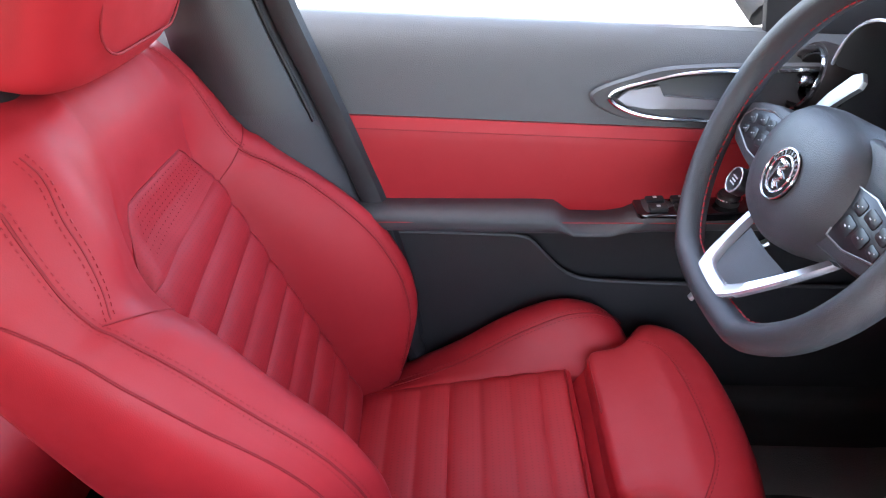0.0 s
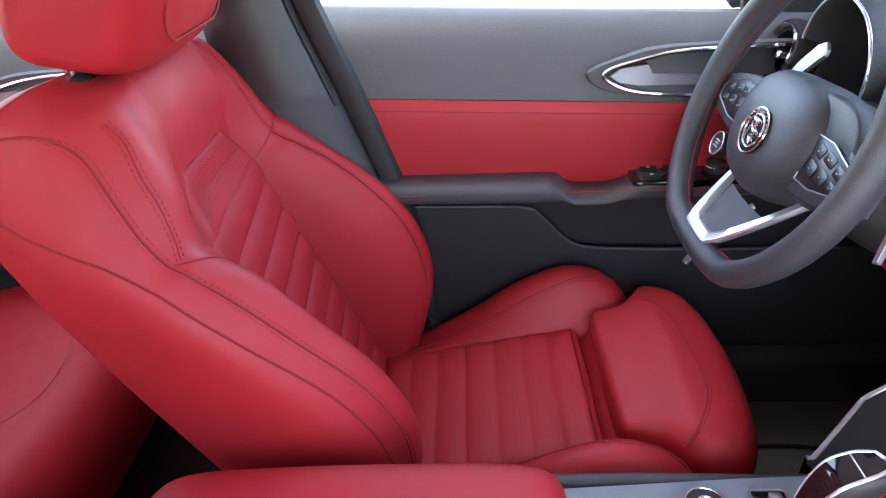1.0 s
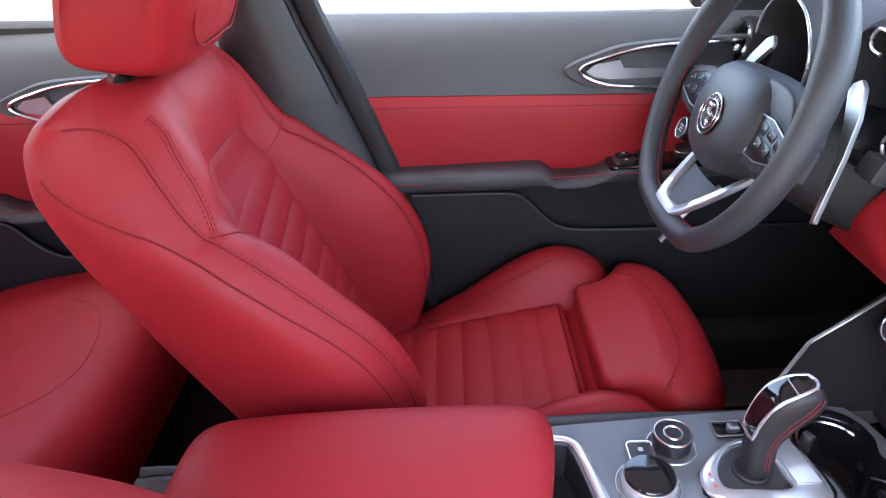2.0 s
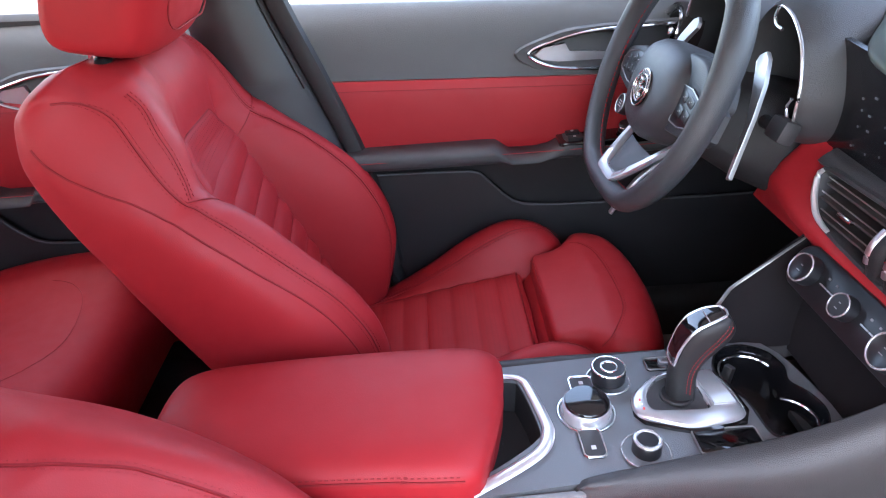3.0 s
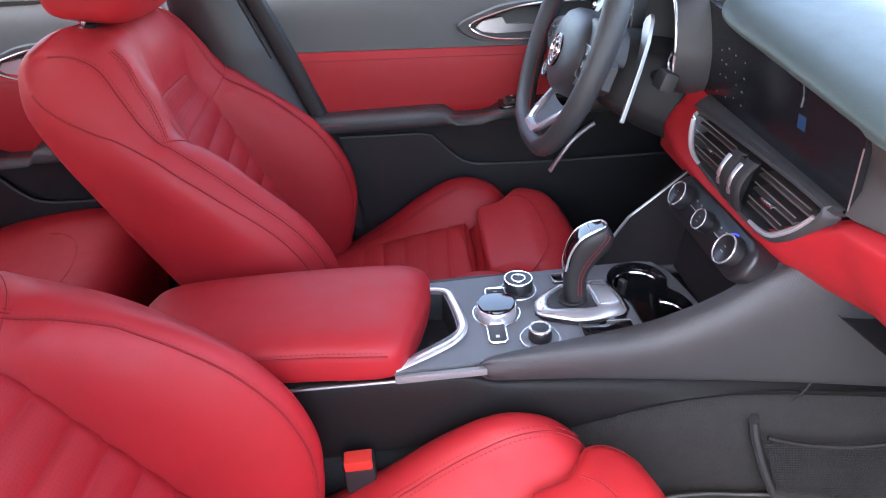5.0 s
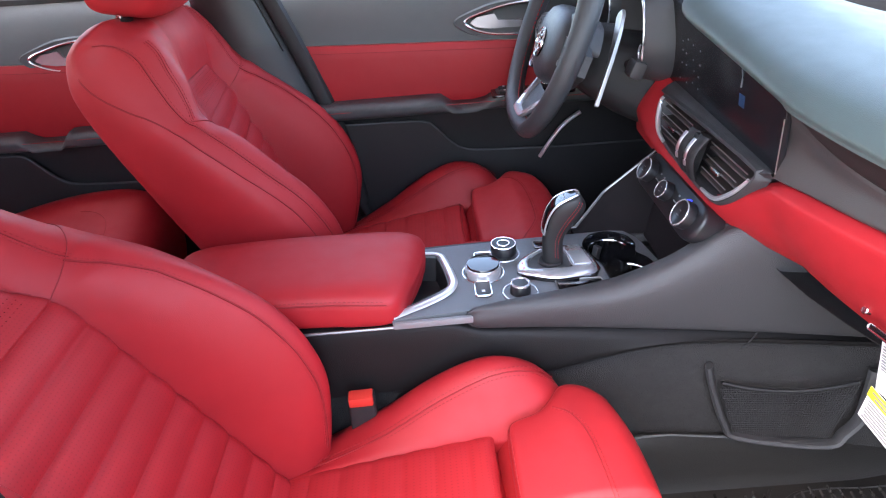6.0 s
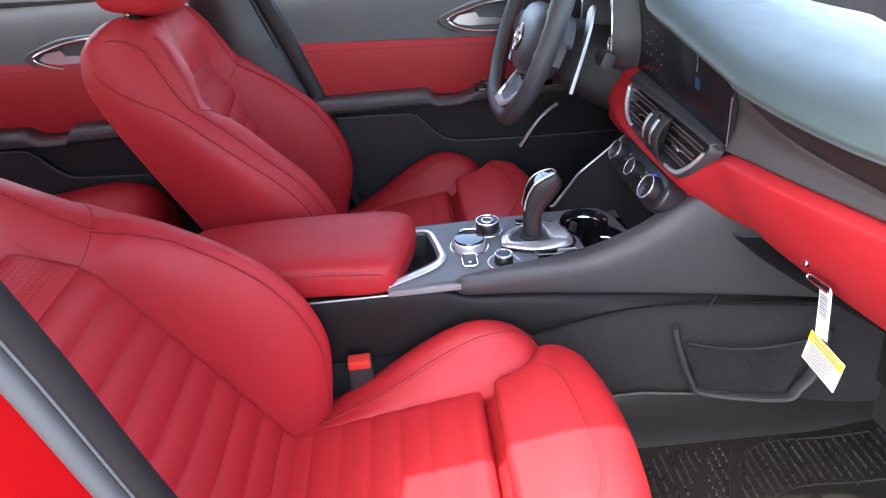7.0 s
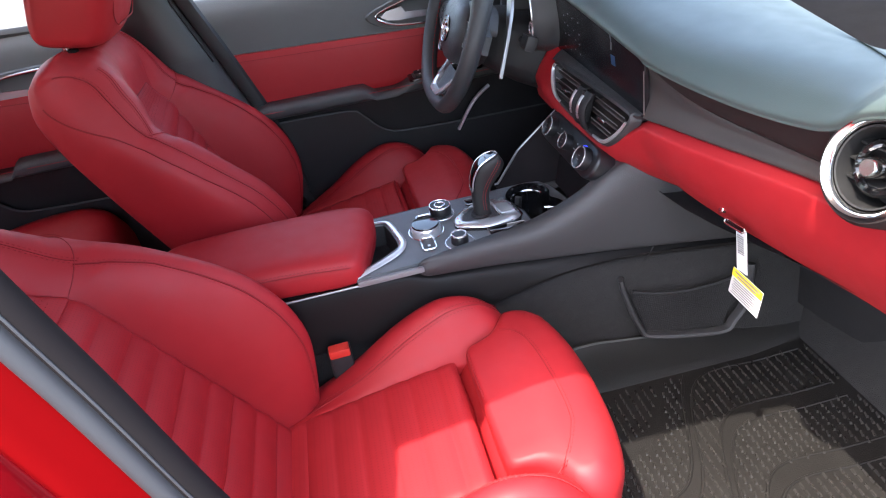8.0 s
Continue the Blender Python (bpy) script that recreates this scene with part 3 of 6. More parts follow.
    th = part("thigh_support", bm, LEATHER, seat)
    bm = bmesh.new()
    line = [Vector((p.x + reach - back, p.y, thigh_height(p.y, p.x + reach - back) + .0003)) for p in curve_points([(.262, .128, 0), (.285, .105, 0), (.297, .07, 0), (.303, .0, 0), (.303, -.07, 0), (.296, -.105, 0), (.270, -.150, 0), (.248, -.170, 0)], 8)]
    tube(bm, line, .0009, 5)
    stitches(bm, [p + Vector((.0045, 0, .0002)) for p in line], r=.0006)
    part("stitching", bm, STITCH, th)
    bm = bmesh.new()
    tube(bm, [p + Vector((0, 0, .0006)) for p in rings[5]][:n // 2 - 8], .0008, 5)
    part("seam", bm, STITCH, th)
    # slot behind it, base, rails
    bm = bmesh.new()
    sheet(bm, lambda a, b: (.160 - back + .030 * a, -.125 + .25 * b, .284 - drop * .5 - .030 * math.sin(math.pi * a) + .009 * abs(math.sin(2 * math.pi * a + .5 * math.sin(7 * b)))), 24, 12, .02)
    part("slot_flap", bm, LEATHER, seat, "pleated red leather flap in the slot")
    bm = bmesh.new()
    block(bm, pose(0.03, 0, 0.125), (0.42, 0.43, 0.08), 0.02, 3)
    part("seat_base", bm, DARK, seat, "dark plastic seat base")
    for u in (-0.19, 0.19):
        bm = bmesh.new()
        block(bm, pose(0.03, u, 0.055), (0.46, 0.04, 0.07), 0.008)
        part("seat_rail", bm, DARK, seat, "black seat rail")
    # head restraint
    def head(a, b):
        ang = 2 * math.pi * a
        k = 2 * b - 1
        sh = (1 - abs(k) ** 5) ** 0.42
        cu = math.copysign(abs(math.cos(ang)) ** 0.42, math.cos(ang))
        su = math.copysign(abs(math.sin(ang)) ** 0.42, math.sin(ang))
        low = 1.0 + 0.10 * su
        return Vector((0.071 * cu * (0.55 + 0.45 * sh) * low + 0.018 * su - 0.012 * k * k, 0.142 * k * (1 - 0.06 * (su < 0) * -su), 0.096 * su * (0.66 + 0.34 * sh)))
    hm = Matrix.Translation(on_back(0, 0.698, 0.058)) @ pose(0, 0, 0, 0, 10, 0)
    bm = bmesh.new()
    loft(bm, [[hm @ head(i / 36, max(0.0008, min(0.9992, j / 40))) for i in range(36)] for j in range(41)])
    hd = part("headrest", bm, LEATHER, seat)
    bm = bmesh.new()
    loop = [hm @ Vector((0.0705 + 0.012 * z / 0.07 - 0.01 * (y / .1) ** 2, y, z)) for y, z in rounded(0.176, 0.12, 0.035, 6)]
    tube(bm, loop, 0.0012, 6, True)
    part("piping", bm, STITCH, hd)
    for u in (-0.104, 0.094):
        bm = bmesh.new()
        tube(bm, [raw_back(u, 0.60, -0.030), raw_back(u, 0.70, 0.006)], 0.0065, 12)
        post = part("headrest_post", bm, CHROME, seat, "chrome headrest post")
        bm = bmesh.new()
        lathe(bm, [(0.006, 0.004), (0.012, 0.005), (0.0135, 0.0035), (0.0185, 0.0035), (0.0205, 0.001), (0.0205, -0.012)], Matrix.Translation(raw_back(u, 0.627, -0.024)) @ pose(0, 0, 0, 0, -22, 0) @ Matrix.Diagonal((1, 1.55, 1, 1)), 24)
        part("collar", bm, RUBBER, post, "black plastic collar")
    return seat


driver_seat = build_seat(22.6, -0.13, "red leather driver's seat with ribbed centre panels, behind the steering wheel", 0.0, 1.0)
driver_seat.location = (0, 0.362, 0)
passenger_seat = build_seat(30.0, -0.112, "red leather passenger seat with ribbed panels, leaning back, partly sunlit", -.012, 0.0, .010, .014)
passenger_seat.location = (0, -0.362, 0)


# rear bench
def build_bench():
    bench = thing("rear_bench", (0, 0, 0), "red leather rear bench seat with contoured cushion", "rear seat")

    def cushion(a, b):
        y = -0.60 + 1.2 * b
        k = abs(abs(y) - 0.33)
        top = 0.315 + 0.035 * min(1, (k / 0.22)) ** 2
        prof = [(-1.10, 0.24, .0), (-0.95, 0.27, .6), (-0.78, 0.30, 1), (-0.645, 0.315, 1), (-0.575, 0.305, .9), (-0.540, 0.27, .5), (-0.535, 0.21, .2), (-0.555, 0.12, 0)]
        p = curve_points([(q[0], q[1] + (top - 0.315) * q[2], 0) for q in prof], 6)
        q = p[min(len(p) - 1, int(round(a * (len(p) - 1))))]
        e = max(0, abs(y) - 0.55) / 0.05
        return (q.x, y, q.y - 0.035 * e * e)
    bm = bmesh.new()
    sheet(bm, cushion, 42, 60)
    c = part("cushion", bm, LEATHER, bench)
    for s in (1, -1):
        bm = bmesh.new()
        line = curve_points([(-1.0, s * 0.16, .275), (-0.74, s * 0.17, .322), (-0.630, s * 0.22, .333), (-0.610, s * 0.33, .3150), (-0.630, s * 0.44, .333), (-0.74, s * 0.50, .325), (-1.0, s * 0.50, .28)], 10)
        tube(bm, line, 0.0005, 5)
        part("seam", bm, STITCH, c)
    bm = bmesh.new()
    sheet(bm, lambda a, b: (-1.02 - 0.20 * a + 0.03 * math.sin(3 * math.pi * b) ** 2, -0.60 + 1.2 * b, 0.27 + 0.55 * a), 10, 30, 0.05, (-1, 0, 0))
    part("backrest", bm, LEATHER, bench)


build_bench()


# ---- driver's side doors ----
def door_skin(x, z, side=1):
    """The inner face of a door: y at a place along it."""
    y = lerp_table([(.10, .640), (.30, .632), (.42, .622), (.50, .602), (.56, .597), (.625, .600), (.65, .607), (.70, .626), (.735, .650), (.765, .690)], z)
    return side * y


def strip(x0, x1, z0, z1, nx=30, nz=8, lift=0.0, thick=0.02):
    """A piece of door skin between two lines z0(x) and z1(x), bulged by lift."""
    bm = bmesh.new()

    def f(a, b):
        x = x0 + (x1 - x0) * a
        z = z0(x) + (z1(x) - z0(x)) * b
        e = min(1.0, 14 * min(b, 1 - b))
        return (x, door_skin(x, z) - lift * math.sqrt(max(0, e)), z)
    sheet(bm, f, nx, nz, thick, (0, 1, 0))
    return bm


def build_door(name, x0, x1, dx, dz, label):
    """Trim of one side door; dx, dz move its fittings."""
    door = thing(name, (0, 0, 0), label, "door", "car doors", "structure")
    sill = lambda x: 0.752 - 0.028 * x + dz * 0.6
    red_top = lambda x: 0.634 - 0.030 * x + dz
    red_low = lambda x: 0.505 + 0.012 * (x - dx) + dz * 1.3
    part("upper_trim", strip(x0, x1, red_top, lambda x: sill(x), 30, 14), SOFT_GREY, door, "grey soft-touch upper trim")
    part("insert", strip(x0 + .004, x1, lambda x: red_low(x) - .02, lambda x: red_top(x) - .002, 30, 10, 0.006), LEATHER, door, "red leather insert")
    bm = bmesh.new()
    tube(bm, [(x, door_skin(x, red_top(x) - .017) - .0062, red_top(x) - .017) for x in [x0 + .01 + (x1 - x0 - .02) * i / 40 for i in range(41)]], .0008, 5)
    part("seam", bm, STITCH, door)
    # armrest
    bm = bmesh.new()
    rings = []
    n = 50
    for i in range(n + 1):
        x = x0 + (x1 - x0) * i / n
        r = x - dx
        dip = max(0, min(1, (r - 0.13) / 0.035)) * max(0, min(1, (0.245 - r) / 0.012))
        dip = dip * dip * (3 - 2 * dip)
        zt = 0.515 + 0.012 * r - 0.022 * dip + dz * 1.3
        reach = 0.060 + 0.010 * math.sin(max(0, min(1, (r + 0.15) / 0.5)) * math.pi)
        y1 = 0.612
        zb = zt + .022 * dip - .028
        sec = [(y1, zt), (y1 - reach * .6, zt - .001), (y1 - reach * .94, zt - .007), (y1 - reach, min(zt - .014, zb + .010)), (y1 - reach * .92, zb - .004), (y1 - reach * .40, zb - .016), (y1 + .012, zb - .020)]
        rings.append([Vector((x, p.x, p.y)) for p in curve_points([(a, b, 0) for a, b in sec], 4)] + [Vector((x, y1 + .03, zt - .04))])
    loft(bm, rings)
    arm = part("armrest", bm, BLACK_LEATHER, door, "dark padded armrest")
    bm = bmesh.new()
    tube(bm, [(x0 + (x1 - x0) * i / 40, 0.5475, 0.500 + 0.012 * (x0 + (x1 - x0) * i / 40 - dx) + dz * 1.3) for i in range(41)], 0.0007, 4)
    part("stitching", bm, RED_THREAD, arm, "fine red stitching")
    # lower panel with its map pocket
    part("lower_trim", strip(x0, x1, lambda x: 0.0, lambda x: 0.512 + dz, 20, 12), DARK, door, "black lower trim")
    lip = [(x0 - dx, .452), (.09, .448), (.112, .438), (.14, .405), (.18, .374), (.25, .366), (.40, .362)]

    def pocket(a, b):
        x = x0 + (x1 - x0) * a
        top = lerp_table(lip, x - dx) + dz
        return (x, 0.600 + 0.012 * (1 - b), 0.03 + (top - 0.03) * b)
    bm = bmesh.new()
    sheet(bm, pocket, 60, 6, 0.012, (0, 1, 0))
    pk = part("map_pocket", bm, DARK, door, "black moulded map pocket")
    bm = bmesh.new()
    tube(bm, [Vector(pocket(i / 60, 1)) + Vector((0, .004, 0)) for i in range(61)], 0.0032, 8)
    part("lip", bm, CONSOLE_GREY, pk)
    # pull handle in its almond bezel
    h = pose(dx, 0, dz)

    def almond(k, x_tip, x_end, up, down, y):
        pts = [(x_tip, y, .668), (x_tip + .05, y, .668 + up * .55), (x_tip + .12, y - .002, .668 + up * .9), (x_end - .03, y - .004, .668 + up), (x_end, y - .004, .668 + up * .8),
               (x_end, y, .668 - down * .9), (x_end - .05, y, .668 - down), (x_tip + .12, y, .668 - down), (x_tip + .04, y, .668 - down * .75)]
        return [h @ p for p in curve_points(pts, 8, True)]
    bm = bmesh.new()
    a, b = almond(0, .172, .50, .046, .040, .606), almond(0, .176, .496, .043, .037, .600)
    c, d = almond(0, .200, .485, .036, .031, .601), almond(0, .204, .48, .034, .029, .628)
    loft(bm, [a, b, c, d], True, False)
    bez = part("handle_bezel", bm, SOFT_GREY, door, "grey almond-shaped handle surround")
    bm = bmesh.new()
    tube(bm, almond(0, .197, .488, .0375, .0325, .5985), 0.0032, 8, True)
    part("ring", bm, CHROME, bez, "bright chrome ring")
    bm = bmesh.new()
    loft(bm, [almond(0, .204, .48, .034, .029, .628), almond(0, .30, .40, .006, .005, .634)])
    part("recess", bm, RUBBER, bez, "black recess")
    bm = bmesh.new()
    lever = [(.207, .664), (.222, .676), (.262, .682), (.270, .668), (.36, .662), (.36, .650), (.25, .650), (.22, .655)]
    plate(bm, lever, facing(h @ Vector((0, .612, 0)), (1, 0, 0), (0, 0, 1)), 0.012, 0.003)
    part("lever", bm, SILVER, bez, "satin silver door lever")
    if dx == 0.0:
        bm = bmesh.new()
        tube(bm, curve_points([(.366, .594, .343), (.388, .593, .378), (.412, .592, .412), (.436, .592, .434), (.460, .592, .450)], 8), .0075, 8, flat=.6)
        part("speaker_trim", bm, BRIGHT, door, "curved chrome speaker trim")
    return door


front_door = build_door("door_1", -0.30, 0.98, 0.0, 0.0, "closed driver's door with grey trim, red insert and dark armrest")
rear_door = build_door("door_2", -1.12, -0.335, -0.955, -0.018, "closed rear door with grey trim, red insert and dark armrest")


def build_switches():
    sw = thing("window_switch_panel", (0, 0, 0), "gloss black window switch panel on the driver's armrest", "switch panel")
    bm = bmesh.new()
    m = pose(0.345, 0.578, 0.508, 4, -3, 0)
    plate(bm, [(x, y) for x, y in rounded(0.19, 0.055, 0.012)], m, 0.012, 0.003)
    part("panel", bm, GLOSS, sw)
    for i in range(4):
        bm = bmesh.new()
        block(bm, m @ pose(-0.065 + 0.036 * (i // 2), -0.012 + 0.024 * (i % 2), 0.014), (0.026, 0.016, 0.008), 0.003)
        b = part("switch", bm, DARK, sw)
        bm = bmesh.new()
        block(bm, m @ pose(-0.065 + 0.036 * (i // 2), -0.012 + 0.024 * (i % 2), 0.0185), (0.005, 0.004, 0.001), 0)
        part("mark", bm, PALE, b)
    bm = bmesh.new()
    lathe(bm, [(0.016, 0), (0.016, 0.012), (0.014, 0.018), (0.0, 0.018)], m @ pose(0.035, 0.0, 0.01), 24)
    k = part("mirror_knob", bm, DARK, sw)
    bm = bmesh.new()
    tube(bm, [m @ pose(0.035, 0, 0.022) @ Vector((0.0165 * math.cos(i * math.pi / 12), 0.0165 * math.sin(i * math.pi / 12), 0)) for i in range(24)], 0.0018, 6, True)
    part("ring", bm, CHROME, k, "chrome ring")


build_switches()


def build_far_glass():
    for name, x0, x1, s in (("window_3", -0.30, 0.62, "driver's"), ("window_4", -1.12, -0.34, "rear")):
        bm = bmesh.new()
        sheet(bm, lambda a, b: (x0 + (x1 - x0) * a - 0.05 * b, 0.705 - 0.09 * b, 0.72 + 0.36 * b), 2, 4)
        g = tagged(part(name, bm, GLASS), "clear " + s + " door window, closed", "window", kind="structure")
        g.visible_shadow = False
        bm = bmesh.new()
        sheet(bm, lambda a, b: (x0 + (x1 - x0) * a, 0.672 + 0.03 * b, 0.752 - 0.028 * (x0 + (x1 - x0) * a) + (0 if x0 > -.3 else -.011) + 0.010 * math.sin(b * 3.14)), 10, 4, 0.02)
        tagged(part("window_seal", bm, RUBBER), "black rubber seal along the window sill", "seal", kind="structure")


build_far_glass()


def build_mirror_corner():
    bm = bmesh.new()
    plate(bm, [(.415, .70), (.40, .78), (.405, 1.10), (.75, .98), (1.10, .74), (1.05, .66), (.62, .66)], facing((0, .668, 0), (1, 0, 0), (0, .0, 1)), .012, .003)
    tagged(part("trim", bm, DARK), "black corner trim ahead of the driver's window", "trim", kind="structure")
    m = thing("door_mirror", (0, 0, 0), "red painted door mirror outside the driver's window", "door mirror")
    bm = bmesh.new()
    loft(bm, [[Vector((.34 + h, .86 + .11 * r * math.cos(a), .84 + .062 * r * math.sin(a))) for a in (2 * math.pi * q / 24 for q in range(24))] for h, r in ((-.02, .97), (.0, 1.0), (.05, .98), (.09, .8), (.115, .4))])
    part("housing", bm, PAINT, m)
    bm = bmesh.new()
    tube(bm, [(.42, .70, .755), (.40, .76, .79)], .022, 10)
    part("arm", bm, DARK, m)


build_mirror_corner()


def build_pillar():
    """The far door pillar: grey trim, seal and belt."""
    def f(a, b):
        z = 0.06 + 1.02 * b
        front = lerp_table([(.06, -.07), (.35, -.105), (.50, -.140), (.64, -.190), (.80, -.250), (1.08, -.32)], z)
        back = lerp_table([(.06, -.42), (.35, -.40), (.50, -.385), (.64, -.375), (.80, -.385), (1.08, -.40)], z)
        return (back + (front - back) * a, 0.592 - 0.045 * math.sin(math.pi * a) ** 0.6 + 0.02 * (z < .2) - 0.03 * max(0, z - 0.7) * 1.2, z)
    pil = thing("door_pillar", (0, 0, 0), "grey plastic pillar trim between the driver's and rear doors", "pillar", kind="structure")
    bm = bmesh.new()
    sheet(bm, f, 24, 30, 0.05, (0, 1, 0))
    part("trim_panel", bm, CONSOLE_GREY, pil)
    bm = bmesh.new()
    tube(bm, [Vector(f(1, i / 30)) + Vector((0.016, 0.0, 0)) for i in range(31)], 0.015, 8, flat=1.3)
    part("seal", bm, RUBBER, pil, "black rubber door seal")
    bm = bmesh.new()
    sheet(bm, lambda a, b: Vector(f(.06 + .87 * a, .585 + .415 * b)) + Vector((0, -.006, 0)), 24, 14, .008, (0, 1, 0))
    part("upper_trim", bm, SOFT_DARK, pil, "grey upper pillar trim")
    bm = bmesh.new()
    tube(bm, [Vector(f(0.945, i / 30)) + Vector((0, -0.001, 0)) for i in range(17, 31)], 0.003, 6)
    part("edge", bm, DARK, pil)


build_pillar()


# ---- dashboard ----
def dash_x(y):
    k = max(0.0, min(1.0, (abs(y) - 0.15) / 0.42))
    return 0.505 + 0.095 * k * k * (3 - 2 * k)


def dash_part(pts, y0, y1, n=40, sub=6, lift=None):
    """A skin over the dashboard's section: (x past the face, z) pairs, between y0 and y1."""
    bm = bmesh.new()
    rings = []
    for i in range(n + 1):
        y = y0 + (y1 - y0) * i / n
        o = dash_x(y)
        rings.append([Vector((o + p.x, y, p.y + (lift(y) if lift else 0))) for p in curve_points([(a, b, 0) for a, b in pts], sub)])
    loft(bm, rings, False, False)
    return bm


PAD_EDGE = [(-.69, .585, .745), (-.56, .575, .744), (-.515, .572, .730), (-.485, .569, .708), (-.45, .562, .699), (-.38, .540, .698), (-.30, .513, .706), (-.22, .492, .717), (-.19, .489, .722), (-.10, .488, .733), (.0, .487, .745), (.11, .487, .758), (.15, .500, .768), (.20, .545, .790), (.30, .575, .800), (.69, .58, .795)]
PAD_FOOT = [(-.69, .618, .640), (-.50, .602, .641), (-.40, .576, .649), (-.30, .542, .663), (-.25, .520, .681), (-.21, .502, .706), (-.19, .497, .714), (-.10, .496, .725), (.11, .497, .750), (.15, .512, .758), (.20, .565, .770), (.30, .60, .775), (.69, .61, .77)]


def at_y(table, y):
    return lerp_table([(r[0], r[1]) for r in table], y), lerp_table([(r[0], r[2]) for r in table], y)


def build_dash():
    d = thing("dashboard", (0, 0, 0), "dashboard with charcoal top, taupe band and red leather lower pad", "dashboard", kind="structure")
    bm = bmesh.new()
    rings, band, face = [], [], []
    n = 110
    for i in range(n + 1):
        y = -.69 + 1.38 * i / n
        xe, ze = at_y(PAD_EDGE, y)
        xb, zb = at_y(PAD_FOOT, y)
        hole = .06 * max(0, min(1, (.055 - abs(y + .54)) / .013))
        dip = .020 * math.exp(-((y + .40) / .14) ** 2)
        xf = .805 - .28 * abs(y)
        top = [(xf + .004, .690), (xf + .004, .728), (xf - .012, .743 + dip * .1), (.5 * (xf + xe + .14), ze * .5 + .389 + dip * .3), (xe + .14, ze + .034 + dip * .6), (xe + .075, ze + .030 + dip * .7), (xe + .034, ze + .021 + dip * .4), (xe + .012, ze + .011), (xe + .002, ze + .001), (xe + .003, ze - .006)]
        low = [(xe + (xb - xe) * .5, ze + (zb - ze) * .48), (xb, zb), (xb + .03, zb - .006)]
        if y < -.19:
            turn = [(xe + .004, ze - .010), (xe + .016, ze - .012)]
            face.append([Vector((p.x + hole, y, p.y)) for p in curve_points([(a, b, 0) for a, b in [(xe + .016, ze - .006), (xe + .005, ze - .007)] + low], 4)])
        else:
            turn = low[1:]
        rings.append([Vector((p.x, y, p.y)) for p in curve_points([(a, b, 0) for a, b in top + turn], 4)])
        if y < -.178:
            o = dash_x(y) - .007 * math.exp(-((y + .19) / .03) ** 2)
            band.append([Vector((p.x + hole, y, p.y)) for p in curve_points([(xb + .03, zb - .002, 0), (xb + .004, zb - .001, 0), (o + .012, .5 * (zb + .624) + .003, 0), (o + .004, .629, 0), (o + .004, .622, 0), (o + .02, .615, 0)], 4)])
    loft(bm, rings, False, False)
    part("top_pad", bm, DASH_TOP, d, "charcoal soft upper pad")
    bm = bmesh.new()
    loft(bm, face, False, False)
    part("pad_face", bm, BROWN, d, "brown-black front of the pad")
    bm = bmesh.new()
    loft(bm, band, False, False)
    part("band", bm, DASH_MID, d, "taupe metallic band")
    red = [(.020, .6225), (-.002, .621), (-.010, .602), (.0, .565), (.018, .532), (.034, .512), (.060, .498), (.10, .494)]
    part("lower_pad", dash_part([(a + .02, b - .015) for a, b in red], 0.19, 0.69, 30), LEATHER, d, "red leather knee pad")
    # red pad: wraps the vents' end in flat facets, runs below them and on to the passenger's side
    top = [(.518, .184, .640), (.498, .168, .611), (.489, .158, .588), (.480, .118, .565), (.482, .06, .553), (.484, -.04, .546), (.487, -.09, .552), (.490, -.14, .588), (.528, -.195, .6225)]
    ridge = [(.502, .226, .630), (.485, .244, .592), (.477, .252, .568), (.472, .165, .545), (.474, .06, .537), (.476, -.04, .532), (.479, -.10, .538), (.485, -.145, .570), (.498, -.195, .606)]
    foot = [(.55, .262, .62), (.53, .310, .545), (.513, .345, .492), (.492, .20, .512), (.50, .06, .510), (.50, -.04, .508), (.515, -.10, .504), (.54, -.15, .501), (.563, -.195, .498)]
    rings = []

    def sharp(pts):
        out = [Vector(pts[0])]
        for i in range(1, len(pts) - 1):
            p = Vector(pts[i])
            k = .12 if i in (1, 2, 3) else .3
            out += [p.lerp(Vector(pts[i - 1]), k), p.lerp(Vector(pts[i + 1]), k)]
        return out + [Vector(pts[-1])]

    def section(a, b, c, k):
        out = Vector((-.010 * k, 0, -.002 * k))
        return curve_points([a, a.lerp(b, .70) + Vector((-.003, 0, .002)), b + Vector((.001, 0, -.004)), b.lerp(c, .36) + out, b.lerp(c, .72) + out * .8, c], 4)
    tris = list(zip(*(curve_points(sharp(k), 3) for k in (top, ridge, foot))))
    for i, (a, b, c) in enumerate(tris):
        rings.append(section(a, b, c, max(0, min(1, (-.02 - b.y) / .17))))
    for i in range(1, 31):
        y = -.195 - .495 * i / 30
        o = dash_x(y)
        rings.append(section(Vector((o + .022, y, .6225)), Vector((o - .010, y, .606)), Vector((o + .055, y, lerp_table([(-.69, .460), (-.46, .464), (-.377, .473), (-.30, .484), (-.195, .498)], y))), 1))
    bm = bmesh.new()
    loft(bm, rings, False, False)
    part("lower_pad", bm, LEATHER, d, "red leather lower pad wrapped round the centre vents")
    part("under_panel", dash_part([(.050, .470), (.07, .463), (.20, .458), (.30, .44), (.34, .30), (.36, .15)], -0.69, -0.10, 10), DARK, d, "black underside panel")
    bm = bmesh.new()
    sheet(bm, lambda a, b: (0.72 + 0.26 * a, -0.68 + 1.36 * b, 0.685 + 0.01 * a), 2, 2, 0.20)
    part("core", bm, DARK, d)
    part("under_panel", dash_part([(.05, .49), (.10, .470), (.20, .40), (.30, .30), (.36, .15)], 0.10, 0.69, 10), DARK, d, "black underside panel")
    return d


build_dash()


